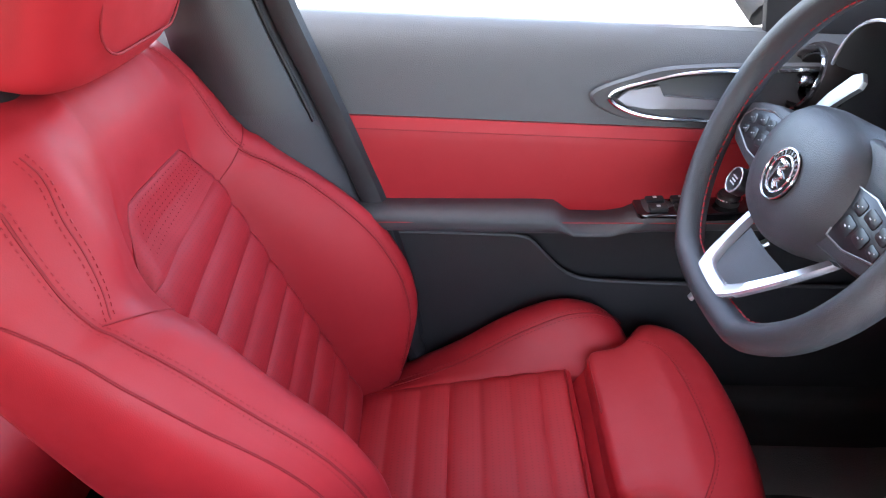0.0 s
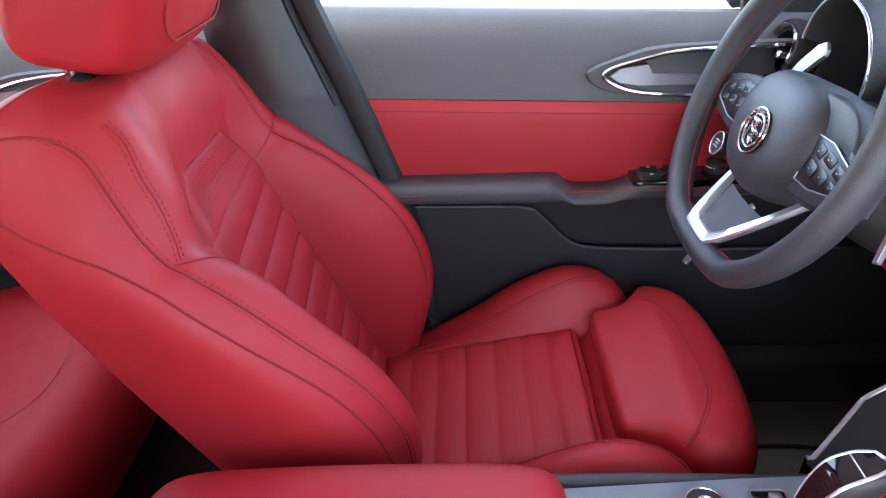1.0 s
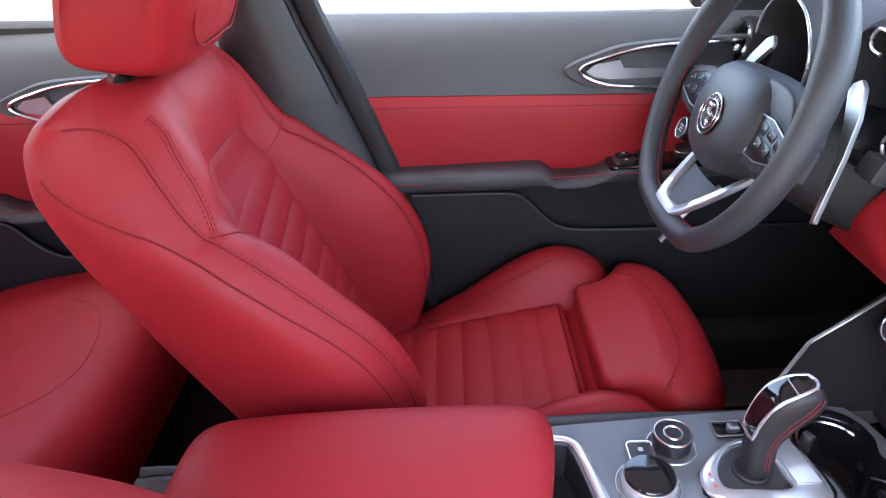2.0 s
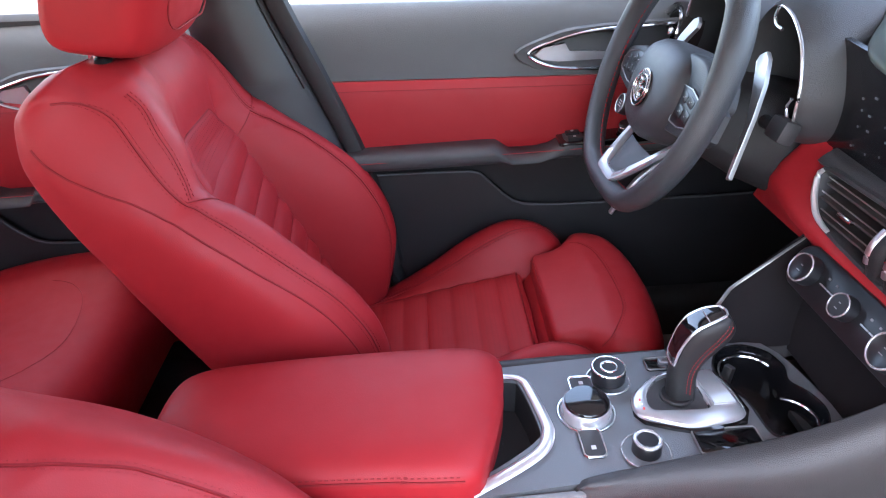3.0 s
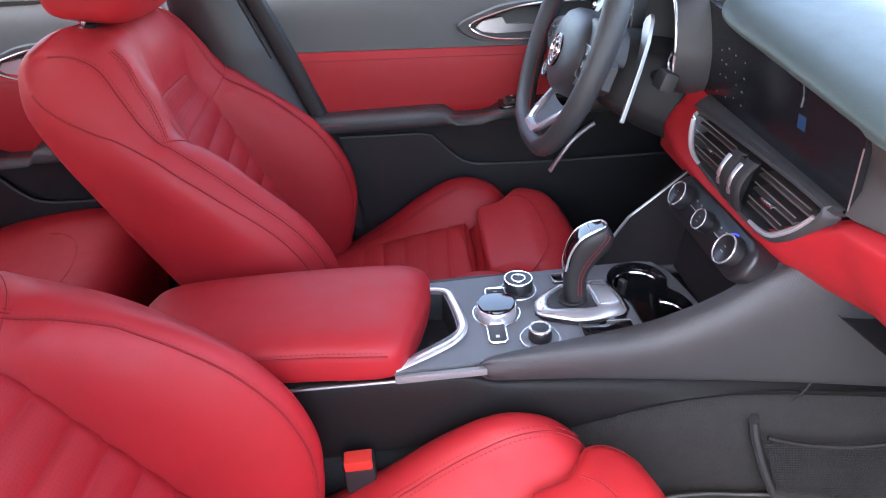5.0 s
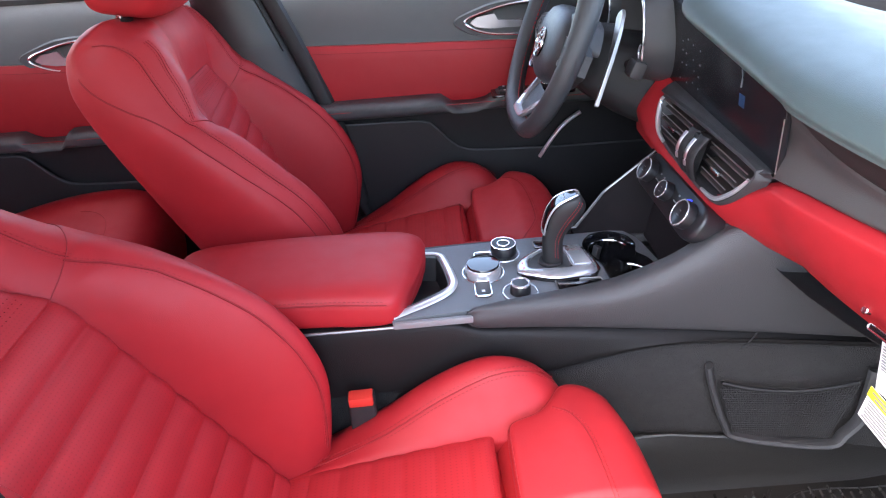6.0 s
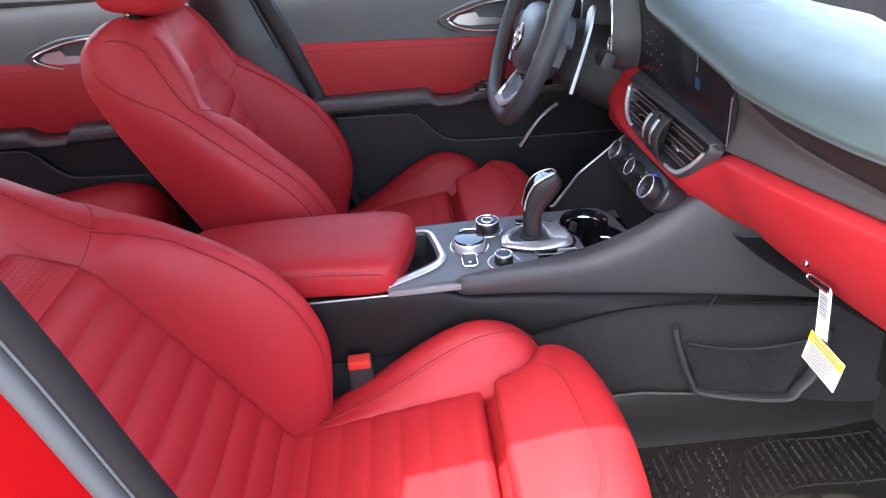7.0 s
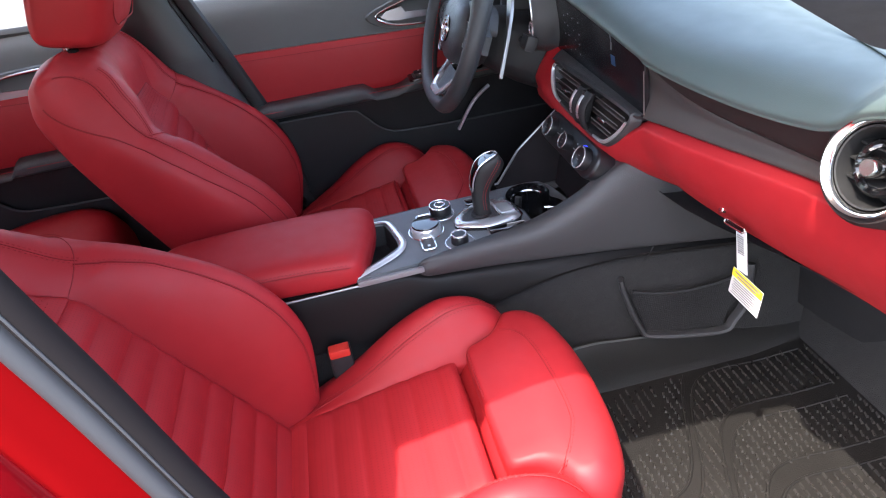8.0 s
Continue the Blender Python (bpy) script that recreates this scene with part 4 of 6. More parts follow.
def outset(loop, d):
    """The flat closed loop, moved outwards by d."""
    out = []
    for i, p in enumerate(loop):
        t = (loop[(i + 1) % len(loop)] - loop[i - 1]).normalized()
        out.append(p + Vector((-t.y, t.x, 0)) * d)
    return out


def build_vent():
    """Centre air vents in their charcoal surround, with the hazard switch block."""
    v = thing("centre_air_vent", (0, 0, 0), "black slatted centre air vents in a charcoal surround edged with chrome", "air vent")
    m = facing((0.484, -0.010, 0.588), (0, -1, 0), (0.22, 0, 0.975))
    ring = [Vector((x, y, 0)) for x, y in ((-.158, .029), (-.10, .032), (.0, .034), (.10, .035), (.152, .034), (.159, .029), (.140, .002), (.112, -.022), (.092, -.030), (.06, -.032), (0, -.031), (-.09, -.026), (-.128, -.020), (-.146, -.008), (-.157, .008))]
    loop = curve_points(ring, 4, True)
    far = lambda d, h: [m @ (p + Vector((0, 0, h))) for p in outset(loop, d)]
    bm = bmesh.new()
    loft(bm, [far(.010, -.016), far(.009, -.002), far(.006, .003), far(.002, .003), far(0, .0), far(-.002, -.04)], True, False)
    part("surround", bm, CONSOLE_GREY, v, "charcoal surround")
    bm = bmesh.new()
    loft(bm, [far(-.002, -.04), [m @ Vector((p.x * .2, p.y * .2, -.045)) for p in loop]])
    part("duct", bm, DARK, v, "dark duct")
    # sloping ledge between the vents and the display
    bm = bmesh.new()
    rows = []
    for k in range(25):
        t = k / 24
        y = .170 - .358 * t
        lo = m @ Vector((-(y + .010), .039 - .004 * abs(2 * t - 1), .002))
        hi = Vector((.512 - .008 * t, y, .638 - .010 * t))
        if k == 24:
            lo = hi.lerp(lo, .3)
        rows.append([lo + Vector((.006, 0, -.006)), lo, lo.lerp(hi, .5) + Vector((-.001, 0, .001)), hi, hi + Vector((.01, 0, -.002))])
    loft(bm, rows, False, False)
    part("ledge", bm, CONSOLE_GREY, v, "sloping charcoal ledge")
    n = len(loop)
    edge = outset(loop, .001)
    for lo, hi, r, lab in ((45, 61, .0042, "bright chrome end cap"), (21, 37, .0034, "bright chrome lower strip")):
        bm = bmesh.new()
        run = [m @ (edge[i % n] + Vector((0, 0, .004))) for i in range(lo, hi)]
        tube(bm, run, [r * (.45 + .55 * math.sin(math.pi * (i + .8) / (len(run) + .6)) ** .5) for i in range(len(run))], 8)
        part("trim_strip", bm, BRIGHT, v, lab)
    for i in range(3):
        y = -.015 + .0185 * i
        for x0, x1 in ((-.148 + .012 * (i < 1), -.022), (.034, .112 + .017 * i)):
            bm = bmesh.new()
            block(bm, m @ pose((x0 + x1) / 2, y, -.010, 20), (x1 - x0, .0036, .022), .001, 1)
            sl = part("slat", bm, SLAT, v)
            bm = bmesh.new()
            block(bm, m @ pose((x0 + x1) / 2, y + .0045, .0008, 20), (x1 - x0, .0018, .0010), 0)
            part("edge", bm, SATIN_DARK, sl)
    for x in (-.088, .078):
        bm = bmesh.new()
        block(bm, m @ pose(x, .000, .003), (.026, .005, .008), .002)
        part("tab", bm, CHROME, v, "chrome vent tab")
    sw = thing("hazard_switch_block", (0, 0, 0), "black hazard switch block with satin bars, between the vents", "switch")
    for x in (-.010, .021):
        bm = bmesh.new()
        rr = [[m @ Vector((x + .013 * math.cos(a), y, -.002 + .017 * math.cos(y / .036 * 1.45) + .006 * math.sin(a))) for a in (2 * math.pi * q / 10 for q in range(10))] for y in [-.034 + .064 * k / 12 for k in range(13)]]
        loft(bm, rr)
        part("thumbwheel", bm, DARK, sw)
        bm = bmesh.new()
        tube(bm, [m @ Vector((x - .006, y, .0035 + .0175 * math.cos(y / .036 * 1.45))) for y in [-.018 + .040 * k / 12 for k in range(13)]], 0.0042, 8, flat=.5)
        part("bar", bm, SATIN, sw, "satin silver bar")
    bm = bmesh.new()
    tri = [m @ Vector((.006 + .003 * math.cos(a), .003 * math.sin(a) - .004, .0145)) for a in (math.pi / 2 + 2 * math.pi * k / 3 for k in range(3))]
    block(bm, m @ pose(.006, 0, .002), (.014, .056, .020), .004)
    part("button", bm, DARK, sw)
    bm = bmesh.new()
    tube(bm, tri, .0008, 5, True)
    part("mark", bm, RED_GLOW, sw, "red triangle mark")


build_vent()


def build_screen():
    s = thing("centre_display", (0, 0, 0), "dark glossy display panel set flush in the dashboard, dim icons", "screen")
    m = facing((0.508, 0.0, 0.632), (-.02, -1, 0), (-0.09, 0, 1))
    out = [(-.198, .002), (.184, -.005), (.190, -.002), (.197, .078), (.194, .086), (.10, .100), (0, .112), (-.114, .126), (-.198, .134)]
    bm = bmesh.new()
    plate(bm, out, m @ pose(0, 0, -.008), .008, .0015)
    part("panel", bm, SCREEN, s)
    bm = bmesh.new()
    tube(bm, [m @ Vector((*p, .001)) for p in ((.190, -.004), (.1935, .030), (.197, .066))], .0008, 6)
    part("edge_strip", bm, SATIN_DARK, s, "thin bright edge")
    rng = random.Random(4)
    for i in range(16):
        bm = bmesh.new()
        x, y = -.14 + .026 * (i % 4) + rng.uniform(-.006, .006), .022 + .020 * (i // 4) + rng.uniform(-.004, .004)
        w = rng.choice((.002, .003, .005))
        block(bm, m @ pose(x, y, .0008), (w, .0024, .0006), 0)
        part("icon", bm, SCREEN_GLOW, s)
    bm = bmesh.new()
    block(bm, m @ pose(.085, .052, .0008), (.016, .016, .0006), 0)
    part("icon", bm, SCREEN_BLUE, s, "dim blue icon")
    bm = bmesh.new()
    tube(bm, [m @ p for p in curve_points([(.078, .096, .0008), (.082, .082, .0008), (.080, .068, .0008)], 5)], .0012, 5, flat=.4)
    part("icon", bm, SCREEN_GLOW, s, "dim curved line")


build_screen()


def knob(name, parent, m, r, h, cap, ring, label=""):
    bm = bmesh.new()
    lathe(bm, [(r * 1.02, -h * .3), (r, h * .1), (r, h * .75), (r * .94, h * .95), (r * .84, h), (r * .8, h * .96), (0, h * .96)], m, 32)
    k = part(name, bm, cap, parent, label)
    bm = bmesh.new()
    tube(bm, [m @ Vector((r * .92 * math.cos(t), r * .92 * math.sin(t), h * .97)) for t in (2 * math.pi * q / 32 for q in range(32))], r * .065, 8, True)
    part("ring", bm, ring, k, "chrome ring")
    return k


def build_climate():
    c = thing("climate_control_panel", (0, 0, 0), "gloss black climate control panel with three chrome-ringed knobs", "control panel")
    m = facing((0.458, -0.002, 0.518), (0, -1, 0), (0.5, 0, 0.86))
    bm = bmesh.new()
    plate(bm, rounded(.235, .056, .024, 6), m @ pose(0, 0, -.03), .034, .006, 3)
    part("panel", bm, KNOB, c)
    for x, r in ((-.079, .0190), (0.0, .0150), (.079, .0205)):
        k = knob("knob", c, m @ pose(x, 0, .004), r, .015, KNOB, SILVER)
        bm = bmesh.new()
        tube(bm, [m @ Vector((x + r * 1.05 * math.cos(a), r * 1.05 * math.sin(a), .012)) for a in (math.radians(95 + 8 * q) for q in range(20))], .0011, 5)
        if r > .02:
            part("light_arc", bm, BLUE_GLOW, k, "blue light arc")
        else:
            bm.free()
        for dy, w in ((.003, .009), (-.004, .012)):
            bm = bmesh.new()
            block(bm, m @ pose(x, dy, .0188), (w * .5 * r / .02, .0011, .0005), 0)
            part("mark", bm, SATIN_DARK, k)
    for x in (-.047, -.032, .032, .047):
        bm = bmesh.new()
        block(bm, m @ pose(x, .010, .0045), (.0034, .0024, .001), 0)
        part("mark", bm, SATIN_DARK, c)
        bm = bmesh.new()
        block(bm, m @ pose(x, -.001, .0045), (.013, .0015, .002), 0)
        part("rocker", bm, SATIN, c)


build_climate()


# ---- steering wheel ----
WM = facing((0.351, 0.345, 0.684), (0, -1, 0), (0.351, 0, 0.936))


def build_wheel():
    w = thing("steering_wheel", (0, 0, 0), "black leather steering wheel with silver lower spoke and red stitching", "steering wheel")
    R = 0.184

    def rim(t):
        x, y = R * math.cos(t), R * math.sin(t)
        if y < -.162:
            y = -.162 + (y + .162) * .4
        return Vector((x, y, .014))
    n = 96
    bm = bmesh.new()
    rings = []
    for i in range(n):
        t = 2 * math.pi * i / n
        p = rim(t)
        d = (rim(t + .01) - rim(t - .01)).normalized()
        o = Vector((d.y, -d.x, 0))
        k = 1 + .12 * math.exp(-((abs((t - math.pi / 2 + math.pi) % (2 * math.pi) - math.pi) - 1.05) / .3) ** 2)
        rings.append([WM @ (p + (o * math.cos(a) * .0155 + Vector((0, 0, 1)) * math.sin(a) * .0185) * k) for a in (2 * math.pi * q / 14 for q in range(14))])
    loft(bm, rings, True, False, True)
    r = part("rim", bm, BLACK_LEATHER, w, "black leather rim")
    bm = bmesh.new()
    inner = []
    for i in range(n + 1):
        t = 2 * math.pi * i / n
        p = rim(t)
        o = Vector((-math.cos(t), -math.sin(t), 0))
        inner.append(WM @ (p + o * .0158 + Vector((0, 0, -.004))))
    stitches(bm, inner, .006, .003, .0011)
    part("stitching", bm, RED_THREAD, r, "red stitching")
    # hub
    bm = bmesh.new()
    hub = [(-.076, .026), (-.048, .046), (0, .052), (.048, .046), (.076, .026), (.088, -.010), (.080, -.045), (.052, -.074), (0, -.086), (-.052, -.074), (-.080, -.045), (-.088, -.010)]
    loop = curve_points([(x, y, 0) for x, y in hub], 5, True)
    rings = []
    for s, h in ((1.0, -.050), (1.03, -.012), (1.0, .004), (.90, .015), (.66, .0235), (.3, .0275), (.02, .028)):
        rings.append([WM @ Vector((p.x * s, -.014 + (p.y + .014) * s, h)) for p in loop])
    loft(bm, rings)
    hb = part("hub", bm, BLACK_LEATHER, w, "dark rounded airbag cover")
    em = WM @ pose(.004, -.020, .0272)
    bm = bmesh.new()
    lathe(bm, [(.027, -.004), (.027, .001), (.0255, .0025), (.0, .0025)], em, 40)
    badge = part("badge", bm, GLOSS, hb, "round badge with plain silver shapes")
    for rr in (.0262, .0185):
        bm = bmesh.new()
        tube(bm, [em @ Vector((rr * math.cos(q * math.pi / 20), rr * math.sin(q * math.pi / 20), .0026)) for q in range(40)], .0012, 6, True)
        part("ring", bm, CHROME, badge)
    bm = bmesh.new()
    for k in range(11):
        a = math.radians(20 + 14 * k)
        block(bm, em @ pose(.0223 * math.cos(a), .0223 * math.sin(a), .003, 0, 0, math.degrees(a)), (.004, .0022, .001), 0)
    part("bars", bm, CHROME, badge)
    bm = bmesh.new()
    tube(bm, [em @ p for p in curve_points([(-.008, .012, .003), (.004, .010, .003), (-.004, .003, .003), (.008, -.002, .003), (0, -.008, .003), (.007, -.013, .003)], 5)], .0022, 6)
    block(bm, em @ pose(-.009, -.002, .003), (.0035, .022, .001), 0)
    part("relief", bm, CHROME, badge)
    # side spokes with flush button pods
    for s in (1, -1):
        bm = bmesh.new()
        sp = [(.058, .026), (.110, .023), (.150, .014), (.170, .006), (.172, -.028), (.158, -.040), (.112, -.048), (.058, -.054)]
        plate(bm, [(s * x, y) for x, y in (sp if s > 0 else reversed(sp))], WM @ pose(0, 0, -.022), .026, .006, 3)
        arm = part("spoke", bm, BLACK_LEATHER, w)
        bm = bmesh.new()
        pod = [(.078, .013), (.108, .014), (.148, .004), (.162, -.010), (.158, -.024), (.112, -.036), (.084, -.036)]
        plate(bm, [(s * x, y) for x, y in (pod if s > 0 else reversed(pod))], WM @ pose(0, 0, .002), .005, .002)
        pd = part("button_pod", bm, KNOB, arm, "satin black button pod")
        bm = bmesh.new()
        tube(bm, [WM @ Vector((s * x, y, .0066)) for x, y in pod], .0013, 5, True)
        part("edge", bm, SATIN_DARK, pd, "thin silver edge")
        for k, (x, y, bw, bh) in enumerate(((.097, .001, .016, .013), (.118, .000, .020, .012), (.140, -.005, .016, .012), (.099, -.018, .018, .015), (.121, -.018, .018, .014), (.142, -.020, .015, .010))):
            bm = bmesh.new()
            plate(bm, [(a, b) for a, b in rounded(bw, bh, .003, 3)], WM @ pose(s * x, y, .0064, 0, 0, -s * 10), .0014, .0006)
            bt = part("button", bm, KNOB, pd)
            for dx, ww in ((-.002, .0034), (.0028, .0018)):
                bm = bmesh.new()
                block(bm, WM @ pose(s * x + dx, y + dx * .4, .0080, 0, 0, -s * 10), (ww * .8, .0011, .0004), 0)
                part("mark", bm, PALE, bt)
    bm = bmesh.new()
    cover = [(.036, .044), (.075, .052), (.112, .046), (.134, .026), (.140, .004), (.10, .004), (.06, -.004)]
    plate(bm, [(p.x, p.y) for p in curve_points([(x, y, 0) for x, y in reversed(cover)], 4, True)], WM @ pose(0, 0, -.040), .044, .012, 4)
    part("spoke_cover", bm, BLACK_LEATHER, w, "smooth charcoal cover over the spoke")
    # engine start button low on the left spoke
    sb = knob("start_button", w, WM @ pose(-.104, -.072, -.006), .0165, .010, KNOB, SILVER, "round engine start button with a silver ring")
    for i in range(3):
        bm = bmesh.new()
        block(bm, WM @ pose(-.104, -.068 - .004 * i, .0040), (.012 - .002 * (i % 2), .0016, .0006), 0)
        part("mark", bm, PALE, sb)
    bm = bmesh.new()
    block(bm, WM @ pose(-.085, -.062, -.014), (.06, .036, .012), .006)
    part("button_arm", bm, BLACK_LEATHER, w)
    # lower twin spoke: a silver frame bending up from the hub to the rim
    lean_out = lambda x, y, h: WM @ Vector((x, y, -.030 + (-.066 - y) / .106 * .060 + h))
    outer = curve_points([(-.078, -.064, 0), (-.064, -.102, 0), (-.046, -.140, 0), (-.036, -.153, 0), (-.026, -.158, 0), (.026, -.158, 0), (.036, -.153, 0), (.046, -.140, 0), (.064, -.102, 0), (.078, -.064, 0)], 5)
    inner = curve_points([(-.066, -.064, 0), (-.051, -.100, 0), (-.035, -.128, 0), (-.026, -.140, 0), (-.016, -.145, 0), (.016, -.145, 0), (.026, -.140, 0), (.035, -.128, 0), (.051, -.100, 0), (.066, -.064, 0)], 5)
    bm = bmesh.new()
    loft(bm, [[lean_out(a.x, a.y, -.004), lean_out(a.x, a.y, .002), lean_out(*a.lerp(b, .15).xy, .005), lean_out(*a.lerp(b, .85).xy, .005), lean_out(b.x, b.y, .002), lean_out(b.x, b.y, -.004)] for a, b in zip(outer, inner)])
    part("lower_spoke", bm, SILVER, w, "bright silver twin lower spoke")
    bm = bmesh.new()
    loft(bm, [[lean_out(s * k, y, h) for y, s in ((-.100, .047), (-.116, .040), (-.130, .034), (-.147, .020))] for k, h in ((-1, -.003), (-.3, .001), (.3, .001), (1, -.003))], False, False)
    part("spoke_fill", bm, BLACK_LEATHER, w, "charcoal infill between the spokes")
    # column shroud
    col = thing("steering_column", (0, 0, 0), "black steering column shroud with aluminium shift paddles and stalks", "steering column")
    bm = bmesh.new()
    loft(bm, [[WM @ Vector((sx * math.copysign(abs(math.cos(a)) ** .6, math.cos(a)), -.02 + sy * math.copysign(abs(math.sin(a)) ** .6, math.sin(a)), h)) for a in (2 * math.pi * q / 24 for q in range(24))] for h, sx, sy in ((-.050, .055, .050), (-.075, .085, .060), (-.14, .105, .075), (-.24, .115, .085))])
    part("shroud", bm, DARK, col)
    for s in (1, -1):
        bm = bmesh.new()
        face = [(.100, .078), (.110, .085), (.122, .079), (.142, .050), (.157, .010), (.167, -.030), (.176, -.064), (.171, -.067), (.160, -.032), (.147, .002), (.129, .032), (.109, .058), (.099, .070)]
        plate(bm, [(s * x, y) for x, y in (face if s > 0 else reversed(face))], WM @ pose(0, 0, -.062), .006, .002)
        part("paddle", bm, PADDLE, col, "brushed aluminium shift paddle")
        bm = bmesh.new()
        tube(bm, [WM @ p for p in curve_points([(s * .06, .0, -.115), (s * .11, .004, -.112), (s * .155, .008, -.110)], 6)], [.009] * 9 + [.011] * 4, 10)
        st = part("stalk", bm, DARK, col, "black control stalk")
        bm = bmesh.new()
        block(bm, WM @ pose(s * .150, .008, -.105), (.036, .030, .024), .006)
        k = part("stalk_end", bm, CONSOLE_GREY, st)
        bm = bmesh.new()
        block(bm, WM @ pose(s * .157, .008, -.0945), (.012, .014, .001), 0)
        part("mark", bm, PALE, k)


build_wheel()


def build_cluster():
    c = thing("instrument_cluster", (0, 0, 0), "hooded twin-tube instrument cluster with thin chrome rims", "instrument cluster")
    right = [(.262, .790), (.232, .782), (.203, .755), (.188, .712), (.188, .680), (.200, .652), (.225, .636), (.262, .632), (.300, .640), (.325, .668), (.335, .712), (.322, .755), (.292, .784)]
    left = [(.480 + .084 * math.cos(a), .712 + .080 * math.sin(a)) for a in (math.pi * 2 * q / 16 for q in range(16))]
    for pts in (right, left):
        loop = curve_points([(0, y, z) for y, z in pts], 4, True)
        mid = sum(loop, Vector()) / len(loop)
        ring = lambda k, x: [Vector((x, mid.y + (p.y - mid.y) * k, mid.z + (p.z - mid.z) * k + .05 * (x - .46))) for p in loop]
        bm = bmesh.new()
        w = 1.0 if pts is right else .3
        loft(bm, [ring(1 + .36 * w, .62), ring(1 + .30 * w, .56), ring(1 + .20 * w, .50), ring(1 + .06 * w, .466), ring(1.0, .460), ring(.96, .464), ring(.92, .50), ring(.90, .55)], True, False)
        h = part("hood", bm, BLACK_LEATHER, c, "charcoal tube hood")
        bm = bmesh.new()
        if pts is right:
            arc = curve_points([(.459, .256, .764), (.459, .272, .767), (.459, .278, .776), (.458, .270, .788), (.458, .256, .790), (.458, .230, .780), (.458, .203, .754), (.458, .188, .712), (.458, .187, .682), (.459, .189, .667), (.459, .196, .662), (.459, .204, .668), (.459, .209, .680), (.460, .203, .692)], 5)
            tube(bm, arc, .0022, 8)
        else:
            tube(bm, ring(1.0, .458), .0022, 8, True)
        part("rim", bm, SILVER, h, "thin chrome rim")
        bm = bmesh.new()
        loft(bm, [ring(.90, .55), ring(.3, .552), ring(.01, .552)], True, False)
        f = part("dial", bm, GLOSS, h, "black dial face")
        if pts is right:
            continue
        for text, y, z in (("2", .469, .672), ("3", .454, .696), ("4", .432, .711), ("5", .407, .712), ("6", .395, .701)):
            cu = bpy.data.curves.new("digit", "FONT")
            cu.body, cu.size, cu.align_x, cu.align_y = text, .013, "CENTER", "CENTER"
            tmp = new("digit", cu)
            me = bpy.data.meshes.new_from_object(tmp)
            bpy.data.objects.remove(tmp)
            me.transform(facing((.546, y + .012, z - .004), (0, -1, 0), (.1, 0, 1)))
            me.materials.append(PALE)
            new("digit", me).parent = f
        bm = bmesh.new()
        tube(bm, [(.545, .485, .643), (.545, .441, .687)], .0013, 5)
        part("needle", bm, PALE, f)
        bm = bmesh.new()
        tube(bm, curve_points([(.547, .49, .655), (.547, .477, .688), (.547, .452, .706)], 5), .0008, 5)
        part("scale", bm, PALE, f)
    bm = bmesh.new()
    block(bm, pose(0.600, 0.376, 0.685, 0, 17, 0), (.10, .40, .16), .03, 4)
    part("housing", bm, BLACK_LEATHER, c)
    bm = bmesh.new()
    m = facing((0.450, 0.600, 0.692), (0, -1, 0), (0.30, 0, 0.95))
    round_vent("air_vent", m, 0.035, "round chrome-ringed air vent at the driver's end of the dashboard")
    bm.free()


def round_vent(name, m, r, label):
    v = thing(name, (0, 0, 0), label, "air vent", "round air vents")
    bm = bmesh.new()
    seg = 48
    lathe(bm, [(r * 1.05, -.03), (r * 1.25, -.004), (r * 1.27, .006), (r * 1.22, .012), (r * 1.14, .010), (r * 1.07, .002), (r * 1.02, -.02)], m, seg, False)
    part("bezel", bm, CHROME, v, "wide satin chrome bezel")
    bm = bmesh.new()
    lathe(bm, [(r * 1.24, -.01), (r * 1.27, .004), (r * 1.36, .007), (r * 1.46, .0), (r * 1.52, -.03)], m, seg, False)
    part("collar", bm, BROWN, v, "dark soft collar")
    bm = bmesh.new()
    lathe(bm, [(r * 1.04, .0015), (r * .99, .001), (r * .94, -.045), (0.0, -.050)], m, seg, False)
    part("throat", bm, RUBBER, v, "black throat")
    for k in (-.45, 0, .45):
        bm = bmesh.new()
        half = r * math.sqrt(1 - k * k) * .95
        block(bm, m @ pose(0, k * r, -.022, 15), (2 * half, .003, .020), .001, 1)
        part("slat", bm, RUBBER, v)
    bm = bmesh.new()
    tube(bm, [m @ Vector((r * .62 * math.cos(q * math.pi / 16), r * .62 * math.sin(q * math.pi / 16), -.012)) for q in range(32)], .005, 8, True)
    part("inner_ring", bm, GLOSS, v)
    bm = bmesh.new()
    lathe(bm, [(r * .26, -.01), (r * .26, .006), (r * .2, .010), (0, .010)], m, 24)
    part("centre_cap", bm, CHROME, v, "chrome centre cap")
    return v


build_cluster()
round_vent("air_vent", facing((0.578, -0.540, 0.678), (0.10, -1, 0), (0.30, 0, 0.95)), 0.042, "round chrome-ringed air vent at the passenger's end of the dashboard")


